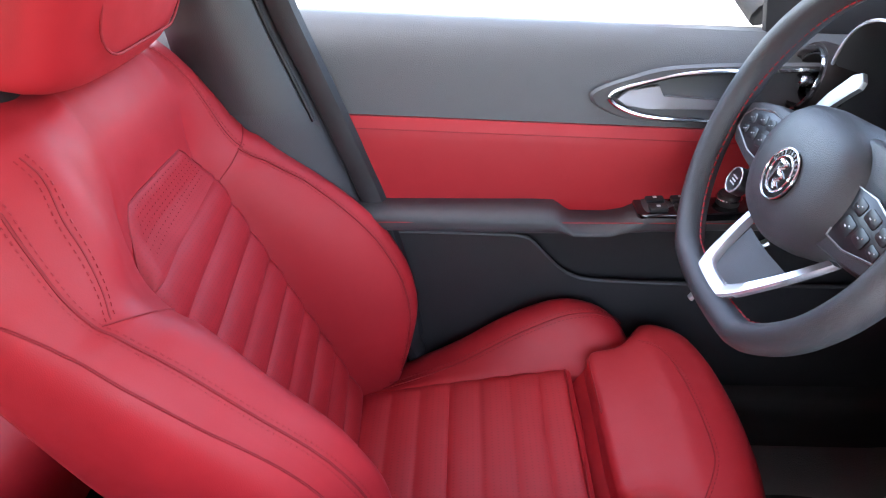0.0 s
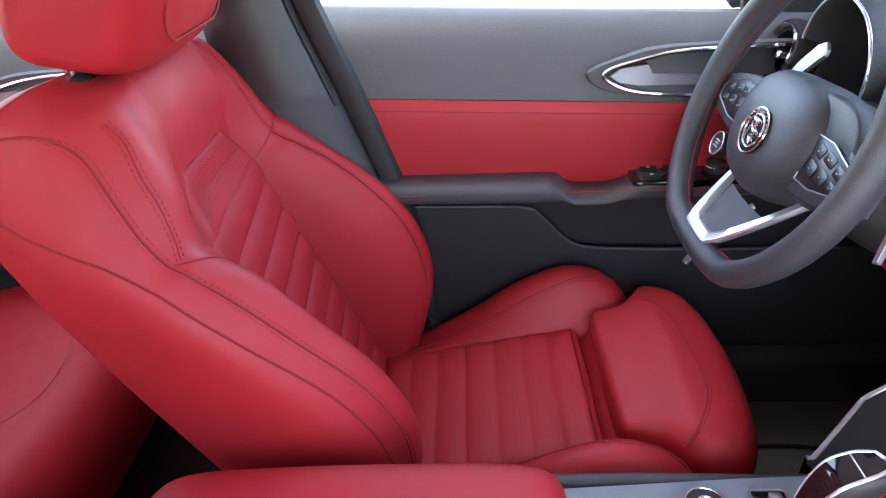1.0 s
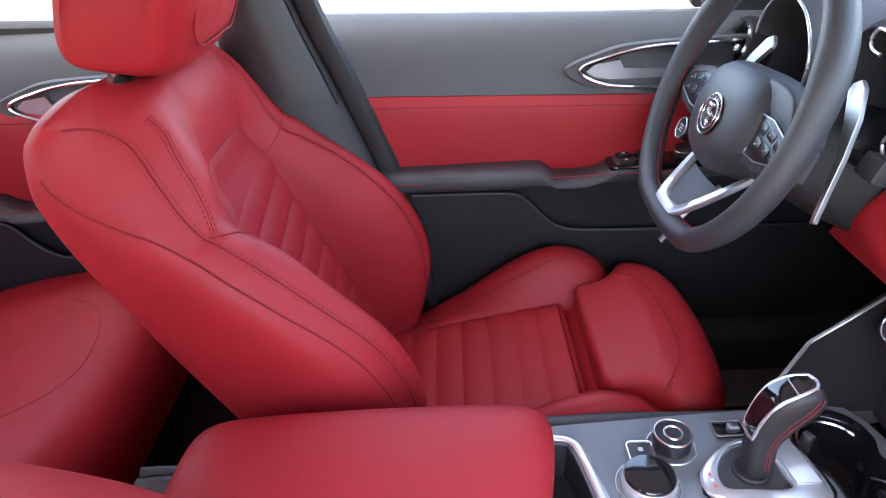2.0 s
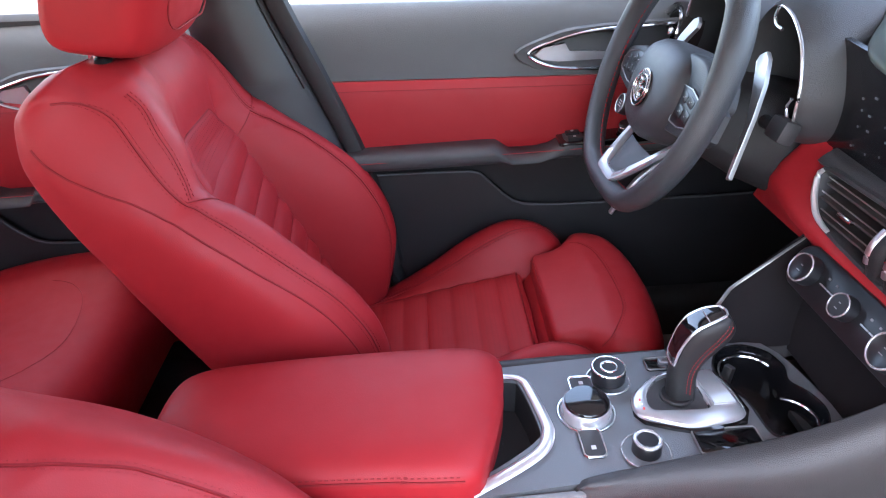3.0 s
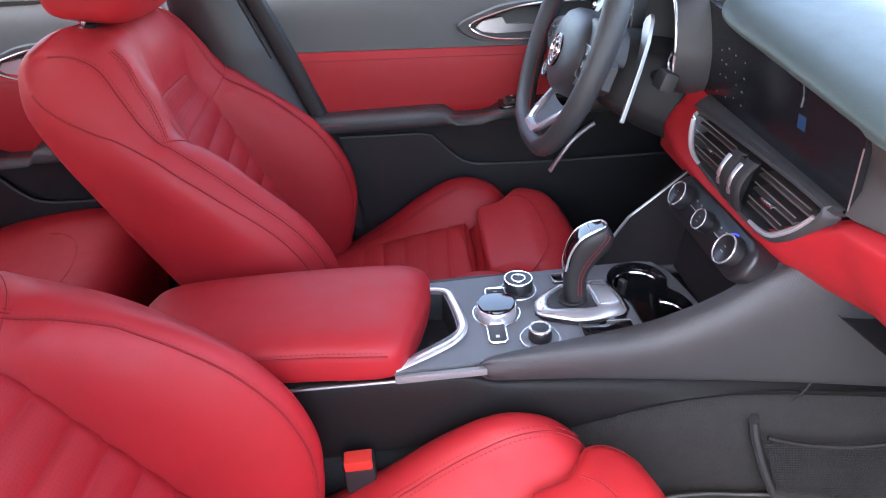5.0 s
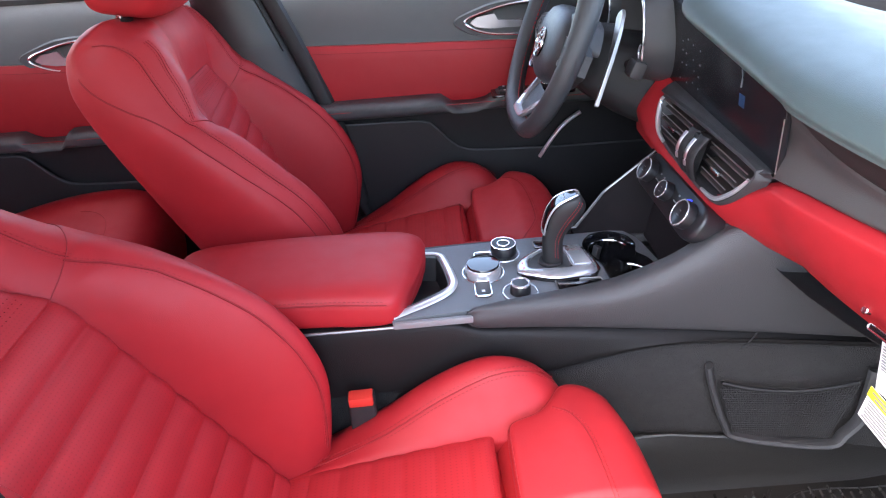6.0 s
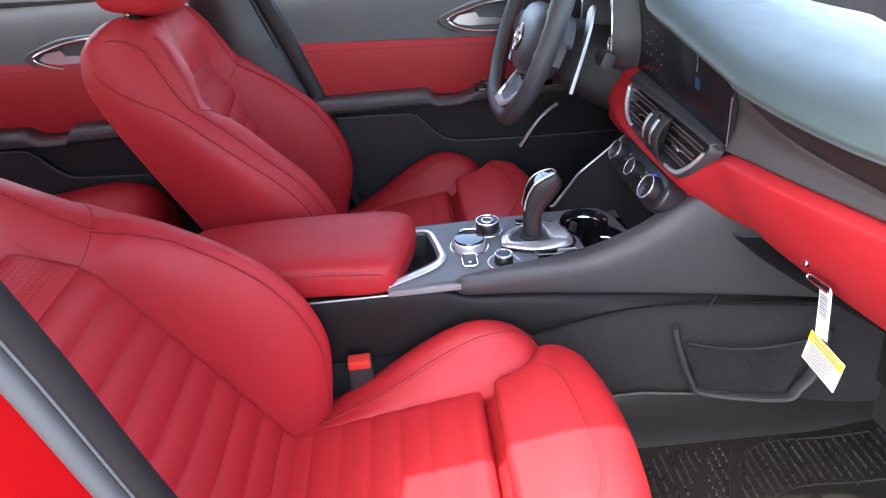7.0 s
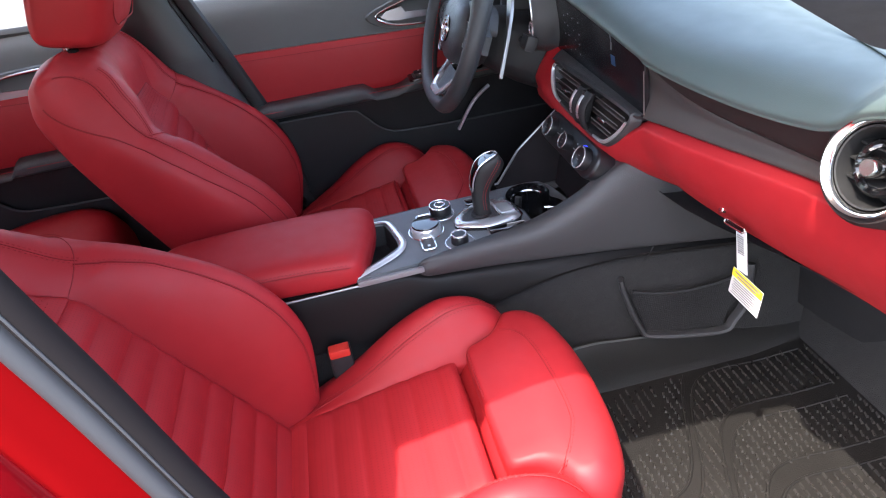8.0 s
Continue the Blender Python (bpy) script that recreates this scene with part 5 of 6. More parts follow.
def build_tag():
    t = thing("hanging_tag", (0, 0, 0), "white paper strip and yellow-headed tag hung from the glovebox catch", "tag")
    bm = bmesh.new()
    A, B = Vector((.573, -.352, .505)), Vector((.574, -.367, .440))
    w = Vector((.002, -.0125, .0))
    sheet(bm, lambda a, b: A.lerp(B, b) + w * (2 * a - 1) * .8 + Vector((0, 0, .003 * math.sin(b * 5))), 2, 8, .0006, (-1, 0, 0))
    part("strip", bm, WHITE, t, "white paper strip")
    m = facing((.569, -.386, .4165), (.04, -1, -.06), (.06, 0, 1))
    bm = bmesh.new()
    block(bm, m, (.066, .044, .0008), 0)
    card = part("card", bm, WHITE, t, "white printed card")
    bm = bmesh.new()
    block(bm, m @ pose(0, .0155, .0008), (.0661, .013, .0006), 0)
    part("header", bm, YELLOW, card, "yellow printed header")
    bm = bmesh.new()
    for i in range(7):
        block(bm, m @ pose(-.002 * (i % 3), .005 - .0038 * i, .0008), (.056 - .006 * (i % 3), .0014, .0004), 0)
    for i in range(2):
        block(bm, m @ pose(0, .018 - .005 * i, .0013), (.054 - .012 * i, .002, .0004), 0)
    part("print", bm, INK, card)
    bm = bmesh.new()
    d = (B - A)
    for i in range(9):
        p = A.lerp(B, .2 + .05 * i)
        block(bm, Matrix.Translation(p + Vector((-.0016, 0, 0))) @ facing((0, 0, 0), w, -d), (.012, .0012 + .0008 * (i % 2), .0006), 0)
    part("print", bm, INK, t)
    c = thing("glovebox_catch", (0, 0, 0), "chrome glovebox catch in the red lower pad", "catch")
    bm = bmesh.new()
    mm = facing((.563, -.318, .518), (.16, -1, 0), (.35, 0, .9))
    lathe(bm, [(.0045, -.006), (.0045, .0015), (.0035, .0025), (0, .0025)], mm, 20)
    part("lock", bm, CHROME, c)
    pull = mm @ pose(.033, -.010, .0015)
    bm = bmesh.new()
    plate(bm, rounded(.036, .006, .0028, 6), pull @ pose(0, 0, -.002), .0024)
    part("recess", bm, GLOSS, c, "black slot behind the pull")
    bm = bmesh.new()
    tube(bm, [pull @ Vector((x, y, .0008)) for x, y in rounded(.038, .0072, .0034, 6)], .0012, 8, True)
    part("pull", bm, CHROME, c, "oval chrome pull rim")


build_tag()


# ---- centre console ----
TOP = 0.412


def tray_loop(s):
    tr = [(.045, .046), (.090, .042), (.101, .030), (.113, -.038), (.106, -.058), (.07, -.085), (.045, -.100)]
    return [(.075 + (p.x - .075) * s, -.015 + (p.y + .015) * s) for p in curve_points([(x, y, 0) for x, y in tr], 4)]


def well_loop(grow):
    """Outline of the two joined cup wells."""
    pts = [(.346, .050), (.362, .068), (.390, .073), (.414, .058), (.422, .030), (.416, .006), (.428, -.014), (.433, -.042), (.418, -.070), (.385, -.080), (.362, -.070), (.358, -.045), (.356, -.018), (.344, .010), (.340, .030)]
    return [(.388 + (p.x - .388) * grow, -.002 + (p.y + .002) * grow) for p in curve_points([(x, y, 0) for x, y in pts], 4, True)]


def build_console():
    c = thing("centre_console", (0, 0, 0), "dark centre console with grey woven top panel and silver trim", "console", kind="structure")
    # body: flanks from the floor up
    bm = bmesh.new()

    def flank(side):
        rings = []
        for i in range(41):
            x = -0.42 + 1.22 * i / 40
            t = lerp_table([(-.42, .33), (-.25, .345), (.03, .395), (.14, .402), (.25, .404), (.36, .404), (.8, .40)], x)
            yo = lerp_table([(-.42, .105), (.1, .116), (.3, .112), (.5, .118), (.8, .15)], x)
            mid = lerp_table([(-.42, .33), (.2, .33), (.5, .345), (.8, .34)], x)
            sec = [(yo - .022, t - .012), (yo - .012, t), (yo + .002, t - .006), (yo + .012, t - .04), (yo + .014, mid), (yo + .002, mid - .014), (yo + .006, .2), (yo + .02, .03)]
            off = -.02 if side < 0 else -.018
            rings.append([Vector((x, side * p.x + off, p.y)) for p in curve_points([(a, b, 0) for a, b in sec], 4)])
        return rings
    bm = bmesh.new()
    loft(bm, flank(1), False, False)
    part("flank", bm, CONSOLE_GREY, c, "charcoal moulded flank")
    # passenger's flank: padded ledge with a rounded nose, a band under it, carpet below
    top_z = [(.135, .409), (.142, .417), (.155, .421), (.2, .425), (.34, .438), (.42, .470), (.49, .516), (.54, .530), (.62, .530), (.80, .52)]
    low_z = [(.135, .396), (.142, .389), (.155, .385), (.2, .382), (.35, .370), (.54, .356), (.80, .335)]
    out_y = [(.135, .122), (.142, .129), (.155, .133), (.3, .134), (.5, .148), (.80, .175)]
    in_y = [(.135, .114), (.2, .106), (.34, .094), (.5, .104), (.8, .11)]
    bm = bmesh.new()
    rings = []
    for i in range(57):
        x = .135 + .665 * (i / 56) ** 1.3
        t, l, o, n = (lerp_table(q, x) for q in (top_z, low_z, out_y, in_y))
        sec = [(n, t - .35 * (t - l)), (n + .004, t - .004), (n + .012, t), (n + .5 * (o - n) + .006, t - .002), (o - .003, t - .2 * (t - l)), (o, t - .5 * (t - l)), (o - .003, l + .12 * (t - l)), (o - .010, l), (n + .01, l)]
        rings.append([Vector((x, -p.x, p.y)) for p in curve_points([(a, b, 0) for a, b in sec], 4, True)])
    loft(bm, rings)
    part("ledge", bm, CONSOLE_GREY, c, "charcoal padded ledge")
    edge_z = [(-.42, .262), (.0, .277), (.18, .287), (.26, .297), (.33, .316), (.40, .331), (.5, .338), (.8, .322)]
    bm = bmesh.new()
    rings = []
    for i in range(49):
        x = -.42 + 1.22 * i / 48
        l = lerp_table(low_z, x) if x > .135 else .402
        e, o = lerp_table(edge_z, x), lerp_table([(-.42, .125), (.15, .124), (.5, .136), (.8, .160)], x)
        sec = [(o - .03, l + .004), (o - .020, l - .002), (o - .012, l - .008), (o - .002, l - .018), (o + .004, .5 * (l + e) - .01), (o + .005, e + .006), (o + .001, e), (o - .012, e + .001)]
        rings.append([Vector((x, -p.x, p.y)) for p in curve_points([(a, b, 0) for a, b in sec], 4)])
    loft(bm, rings, False, False)
    part("side_band", bm, BAND, c, "charcoal side band")
    # Solid black tube stands for the shadow line under the band
    bm = bmesh.new()
    tube(bm, [r0[-1] + Vector((0, -.010, -.001)) for r0 in rings], .0028, 6)
    part("shadow_gap", bm, RUBBER, c, "black tube drawn as the shadow gap under the side band")
    bm = bmesh.new()
    tube(bm, [(-.30 + .34 * i / 20, -.128 - .003 * i / 20, .393 + .008 * i / 20) for i in range(21)], .0022, 6)
    part("lid_edge", bm, SATIN_DARK, c, "thin edge under the armrest")
    bm = bmesh.new()
    sheet(bm, lambda a, b: (-.42 + 1.30 * a, -lerp_table([(-.42, .117), (.15, .117), (.5, .129), (.8, .153), (.9, .16)], -.42 + 1.30 * a) + .006 - .003 * math.sin(3.1 * b), .02 + (lerp_table(edge_z, -.42 + 1.30 * a) + .004 - .02) * b), 40, 8)
    part("carpet_side", bm, CARPET, c, "black carpeted lower side")
    bm = bmesh.new()
    tube(bm, [(.556, -.1440, .358), (.549, -.1465, .348), (.543, -.1465, .338), (.537, -.1440, .326)], .0013, 5)
    part("joint", bm, RUBBER, c)
    # top panel
    bm = bmesh.new()
    out = [(.045, .064), (.25, .078), (.357, .083), (.396, .085), (.418, .080), (.431, .058), (.437, .035), (.442, .004), (.446, -.030), (.446, -.092), (.34, -.096), (.22, -.110), (.15, -.118), (.03, -.127)]
    holed(bm, out, [tray_loop(1.0), well_loop(1.0)], pose(0, 0, TOP - .012), .012)
    part("top_panel", bm, WEAVE, c, "grey fine-weave top panel")
    # Plain black plate closes the niche beyond the cup wells
    bm = bmesh.new()
    block(bm, pose(.50, -.006, TOP - .040), (.16, .18, .012), .003)
    part("storage_floor", bm, RUBBER, c, "black floor plate of the open niche")
    bm = bmesh.new()
    block(bm, pose(-0.13, -0.02, 0.285), (0.38, 0.18, 0.18), .02)
    part("bin", bm, DARK, c)
    # silver trim round the tray and its edge strip
    bm = bmesh.new()
    u = curve_points([(.050, .050, TOP + .001), (.090, .047, TOP + .002), (.105, .038, TOP + .003), (.111, .022, TOP + .003), (.121, -.030, TOP + .003), (.121, -.052, TOP + .003), (.110, -.074, TOP + .003), (.08, -.095, TOP + .002), (.030, -.122, TOP + .001)], 8)
    tube(bm, u, [.0034 + .0036 * min(1, i / 40) for i in range(len(u))], 8, flat=.45)
    part("tray_trim", bm, BRIGHT, c, "bright silver tray trim")
    bm = bmesh.new()
    block(bm, pose(.088, -.129, TOP - .008, 0, 0, 2), (.115, .008, .011), .003)
    part("edge_strip", bm, STRIP, c, "silver edge strip")
    # tray
    bm = bmesh.new()
    loft(bm, [[Vector((x, y, TOP - d)) for x, y in tray_loop(s)] for s, d in ((1.0, .004), (.96, .03), (.90, .045), (.3, .047), (.02, .047))], True, False)
    part("tray", bm, DARK, c, "dark tray recess")
    # driver's side wing: a dark panel rising to a silver rail
    bm = bmesh.new()
    rings = []
    rail = []
    for i in range(25):
        x = .335 + .165 * i / 24
        z = max(.412, .414 + (x - .345) * .827)
        k = min(1, (z - .408) / .05)
        sec = [(.081, .405), (.086, .411), (.090 + .020 * k, .409 + .4 * (z - .409)), (.098 + .038 * k, z - .004), (.100 + .040 * k, z), (.103 + .040 * k, z), (.104 + .040 * k, z - .006), (.104 + .040 * k, .36)]
        rings.append([Vector((x, p.x, p.y)) for p in curve_points([(u, w, 0) for u, w in sec], 3)])
        rail.append(Vector((x, .1015 + .040 * k, z + .0005)))
    loft(bm, rings, False, False)
    part("wing", bm, MATTE, c, "charcoal wing beside the knobs")
    bm = bmesh.new()
    tube(bm, rail, .0026, 8, flat=.8)
    part("wing_edge", bm, SATIN_DARK, c, "dull silver rail")
    bm = bmesh.new()
    sheet(bm, lambda a, b: (.455 + .06 * a + .0 * b, -.115 + .26 * b, .40 + .14 * a), 3, 6, .02, (1, 0, 0))
    part("stack_face", bm, MATTE, c)
    return c


console = build_console()


def build_armrest():

    def f(p, q):
        ang = 2 * math.pi * p
        k = 2 * q - 1
        sh = (1 - abs(k) ** 9) ** .5
        cu = math.copysign(abs(math.cos(ang)) ** .42, math.cos(ang))
        su = math.copysign(abs(math.sin(ang)) ** .55, math.sin(ang))
        x = -0.122 + 0.195 * k * (1 - .05 * cu * cu) - .018 * cu * (k > .5)
        wid = (0.098 + 0.006 * k) * (.80 + .20 * sh)
        return Vector((x, -0.030 - wid * cu, 0.418 + (0.040 if su > 0 else .028) * su * (.35 + .65 * sh) + .006 * (1 - k * k)))
    bm = bmesh.new()
    loft(bm, [[f(i / 48, max(.0006, min(.9994, j / 60))) for i in range(48)] for j in range(61)])
    pad = part("armrest", bm, LEATHER, console, "padded red leather armrest")
    bm = bmesh.new()
    line = [f(.068, .08 + .86 * i / 40) + Vector((0, -.0004, .0006)) for i in range(41)]
    stitches(bm, line)
    tube(bm, [p + Vector((0, -.002, -.004)) for p in line], .0012, 5)
    part("stitching", bm, STITCH, pad)


build_armrest()


def build_controls():
    # rotary menu dial with its two tabs
    d = thing("menu_dial", (0, 0, 0), "chrome-banded rotary menu dial with gloss black cap on the console", "dial")
    cx, cy = .170, -.020
    for y, w, h in ((.040, .028, .034), (-.048, .024, .040)):
        bm = bmesh.new()
        plate(bm, rounded(w, h, .006), pose(cx + .10 * y, cy + y, TOP), .003, .001)
        t = part("tab", bm, SOFT_DARK, d)
        bm = bmesh.new()
        tube(bm, [(cx + .10 * y + a, cy + y + b, TOP + .003) for a, b in rounded(w, h, .006)], .0014, 6, True)
        part("edge", bm, CHROME, t, "chrome outline")
        bm = bmesh.new()
        block(bm, pose(cx + .10 * y, cy + y * 1.15, TOP + .0033), (.005, .005, .0006), 0)
        part("mark", bm, PALE, t)
    bm = bmesh.new()
    m = pose(cx, cy, TOP)
    lathe(bm, [(.0288, 0), (.0288, .010), (.0278, .0138), (.0265, .0155), (.0245, .0155)], m, 40)
    part("band", bm, SILVER, d, "satin silver band")
    bm = bmesh.new()
    tube(bm, [m @ Vector((.0322 * math.cos(q * math.pi / 20), .0322 * math.sin(q * math.pi / 20), .0008)) for q in range(40)], .0013, 6, True)
    part("ring", bm, CHROME, d, "chrome ring")
    bm = bmesh.new()
    lathe(bm, [(.0258, .014), (.0258, .0168), (.0245, .0185), (.018, .0192), (0, .0195)], m, 40)
    part("cap", bm, GLOSS, d, "gloss black cap")
    # drive mode dial
    e = thing("mode_dial", (0, 0, 0), "small chrome-ringed drive mode dial on the console", "dial")
    m = pose(.208, .031, TOP)
    bm = bmesh.new()
    tube(bm, [m @ Vector((.0255 * math.cos(q * math.pi / 18), .0255 * math.sin(q * math.pi / 18), .0008)) for q in range(36)], .0013, 6, True)
    part("collar", bm, SILVER, e, "silver collar")
    bm = bmesh.new()
    lathe(bm, [(.0205, .004), (.0205, .018), (.0185, .021), (.012, .0205), (.0, .0205)], m, 36)
    part("cap", bm, KNOB, e, "black cap")
    for r, h in ((.0195, .0205), (.0095, .021)):
        bm = bmesh.new()
        tube(bm, [m @ Vector((r * math.cos(q * math.pi / 18), r * math.sin(q * math.pi / 18), h)) for q in range(36)], .0013, 6, True)
        part("ring", bm, CHROME, e, "chrome ring")
    # volume knob
    v = thing("volume_knob", (0, 0, 0), "small silver-ringed volume knob on the console", "knob")
    m = pose(.219, -.084, TOP)
    bm = bmesh.new()
    lathe(bm, [(.026, 0), (.026, .002), (.024, .003), (0, .003)], m, 36)
    part("base", bm, WEAVE, v)
    bm = bmesh.new()
    tube(bm, [m @ Vector((.0255 * math.cos(q * math.pi / 18), .0255 * math.sin(q * math.pi / 18), .0025)) for q in range(36)], .0014, 6, True)
    part("ring", bm, SILVER, v, "chrome ring")
    bm = bmesh.new()
    lathe(bm, [(.0155, .002), (.015, .015), (.0125, .019), (0, .0195)], m, 28)
    part("grip", bm, KNOB, v)
    bm = bmesh.new()
    tube(bm, [m @ Vector((.0128 * math.cos(q * math.pi / 14), .0128 * math.sin(q * math.pi / 14), .0185)) for q in range(28)], .0022, 8, True)
    part("cap_ring", bm, SILVER, v, "silver cap ring")
    # parking brake and switch plates
    for name, x, y, w, h, lab in (("parking_brake_switch", .277, .052, .034, .022, "gloss black parking brake switch"), ("console_pocket", .310, -.077, .070, .034, "gloss black shallow console pocket")):
        s = thing(name, (0, 0, 0), lab, "switch" if w < .05 else "pocket")
        bm = bmesh.new()
        plate(bm, rounded(w, h, .004), pose(x, y, TOP), .003, .001)
        part("plate", bm, GLOSS, s)
        bm = bmesh.new()
        tube(bm, [(x + a, y + b, TOP + .003) for a, b in rounded(w, h, .004)], .0011, 6, True)
        part("edge", bm, SATIN_DARK, s)
        if w < .05:
            bm = bmesh.new()
            block(bm, pose(x + .005, y, TOP + .005), (.012, .010, .005), .002)
            part("button", bm, SATIN, s)
    # gear selector
    g = thing("gear_selector", (0, 0, 0), "black leather gear selector with chrome frame and red stitching", "gear selector")
    bm = bmesh.new()
    base = [(.2249, -.008), (.2226, -.0295), (.231, -.042), (.257, -.0525), (.276, -.0585), (.304, -.0575), (.336, -.0505), (.3455, -.0335), (.342, .0047), (.332, .029), (.313, .0345), (.282, .033), (.260, .025), (.238, .008)]
    gate = [(.2408, -.016), (.2437, -.0322), (.2684, -.0345), (.304, -.0345), (.3055, -.0136), (.303, .0177), (.292, .026), (.267, .020), (.2498, .004)]
    plate(bm, [(.285 + (x - .285) * 1.05 + .002, -.012 + (y + .012) * 1.08 - .001) for x, y in base], pose(0, 0, TOP), .004, .001)
    part("surround", bm, GLOSS, g, "gloss black surround")
    mid = Vector((.276, -.010, 0))
    hole = sorted(((math.atan2(p.y, p.x), p.length) for p in (q - mid for q in curve_points([(x, y, 0) for x, y in gate], 6, True))))
    hole = [(hole[-1][0] - 2 * math.pi, hole[-1][1])] + hole + [(hole[0][0] + 2 * math.pi, hole[0][1])]
    bm = bmesh.new()
    rows = []
    for p in curve_points([(x, y, 0) for x, y in base], 6, True):
        d = p - mid
        q = mid + d.normalized() * lerp_table(hole, math.atan2(d.y, d.x))
        rows.append([Vector((c.x, c.y, TOP + h)) for c, h in ((p, 0), (p, .0045), (p.lerp(q, .10), .0075), (p.lerp(q, .30), .0092), (p.lerp(q, .80), .0105), (p.lerp(q, .95), .0100), (q, .0080), (q, .0015))])
    loft(bm, rows, True, False, True)
    part("base_frame", bm, SILVER, g, "bright chrome base frame")
    bm = bmesh.new()
    plate(bm, [(.276 + (x - .276) * 1.05, -.010 + (y + .010) * 1.05) for x, y in gate], pose(0, 0, TOP + .001), .004)
    part("gate", bm, CONSOLE_GREY, g, "dark grey gate plate")
    bm = bmesh.new()
    plate(bm, [(.3055, .0165), (.318, .0255), (.3295, .0245), (.3365, -.030), (.3115, -.0315)], pose(0, 0, TOP + .0095), .0028, .001)
    part("cover", bm, SILVER, g, "bright silver cover")
    for i in range(3):
        bm = bmesh.new()
        block(bm, pose(.2318 + .0004 * i, -.016 - .007 * i, TOP + .0098, 0, 0, 80), (.0036, .0024, .0008), 0)
        part("mark", bm, BUTTON_RED if i != 1 else PALE, g)
    bm = bmesh.new()
    lathe(bm, [(.019, TOP + .003), (.0185, TOP + .0075), (.0165, TOP + .009), (.012, TOP + .008)], pose(.2765, -.009, 0), 28)
    part("boot", bm, DARK, g)
    back = curve_points([(.2665, .412, 0), (.2650, .438, 0), (.2650, .465, 0), (.270, .494, 0), (.281, .516, 0), (.298, .527, 0), (.314, .532, 0)], 5)
    fore = curve_points([(.299, .410, 0), (.296, .443, 0), (.2985, .463, 0), (.312, .482, 0), (.324, .498, 0), (.328, .514, 0), (.321, .528, 0)], 5)
    wide = [lerp_table([(0, .0150), (8, .0140), (14, .0150), (20, .0175), (26, .0165), (30, .0120)], i) for i in range(len(back))]
    bm = bmesh.new()
    rings = []
    for b0, f0, w in zip(back, fore, wide):
        mid, half = (b0 + f0) / 2, (f0 - b0) / 2
        ring = []
        for q in range(20):
            a = 2 * math.pi * q / 20
            cu, su = math.copysign(abs(math.cos(a)) ** .75, math.cos(a)), math.copysign(abs(math.sin(a)) ** .75, math.sin(a))
            p = mid + half * cu
            ring.append(Vector((p.x, -.006 + w * su, p.y)))
        rings.append(ring)
    loft(bm, rings)
    st = part("grip", bm, GRIP, g)
    bm = bmesh.new()
    for s in (-1,):
        side = [Vector((b0.x + .62 * (f0.x - b0.x), -.006 + s * w * .99, b0.y + .62 * (f0.y - b0.y))) for b0, f0, w in zip(back, fore, wide)]
        for d in (-.0022, .0022):
            stitches(bm, [p + Vector((d, 0, -d * .4)) for p in side[3:29]], .0024, .0016, .0005)
    tagged(part("stitching", bm, RED_THREAD, st, "red stitching"), kind="stuff")

    def spine(lo, hi, off, rise):
        return [Vector((b0.x, -.006 + off * w, b0.y)) + Vector((-(f0.x - b0.x), 0, -(f0.y - b0.y))).normalized() * rise for b0, f0, w in list(zip(back, fore, wide))[lo:hi]]
    bm = bmesh.new()
    rows = [spine(12, 31, o, .0012 + .0012 * (1 - o * o)) for o in (-.72, -.4, 0, .4, .72)]
    rows = [spine(12, 31, -.72, -.003)] + rows + [spine(12, 31, .72, -.003)]
    loft(bm, rows, False, False)
    part("inlay", bm, GLOSS, g, "gloss black inlay")
    bm = bmesh.new()
    a, b = spine(11, 31, -.78, .0006), spine(11, 31, .78, .0006)
    tube(bm, a + [a[-1].lerp(b[-1], k) + Vector((.004 * math.sin(math.pi * k), 0, .0)) for k in (.2, .4, .6, .8)] + b[::-1] + [b[0].lerp(a[0], k) + Vector((0, 0, -.004 * math.sin(math.pi * k))) for k in (.25, .5, .75)], .0017, 6, True)
    tube(bm, [p for o in (-.7, 0, .7) for p in spine(25, 26, o, .0024)], .0008, 6)
    part("frame", bm, SILVER, g, "bright frame round the inlay")
    # cup holders
    h = thing("cup_holder", (0, 0, 0), "gloss black twin cup holder sunk in the console", "cup holder")
    bm = bmesh.new()
    loft(bm, [[Vector((x, y, TOP + d)) for x, y in well_loop(g)] for g, d in ((1.06, .0008), (1.05, .0035), (1.01, .0035), (.985, -.004), (.95, -.050), (.90, -.058), (.3, -.058), (.02, -.058))], True, False)
    well = part("well", bm, GLOSS, h)
    for x, y, r, a0, a1 in ((.382, .034, .034, 20, 200), (.394, -.042, .031, -40, 80)):
        bm = bmesh.new()
        tube(bm, [(x + r * math.cos(radians(a0 + (a1 - a0) * q / 20)), y + r * math.sin(radians(a0 + (a1 - a0) * q / 20)), TOP - .008) for q in range(21)], .0018, 6)
        part("liner_ring", bm, CHROME, well, "thin bright ring")
    for x, y, s, t in ((.366, .050, .012, -.022), (.372, -.060, .014, -.030)):
        bm = bmesh.new()
        block(bm, pose(x, y, TOP + t, 0, 12, 30), (.009, s, .026), .002)
        part("tongue", bm, SATIN, well, "grey spring tongue")


build_controls()


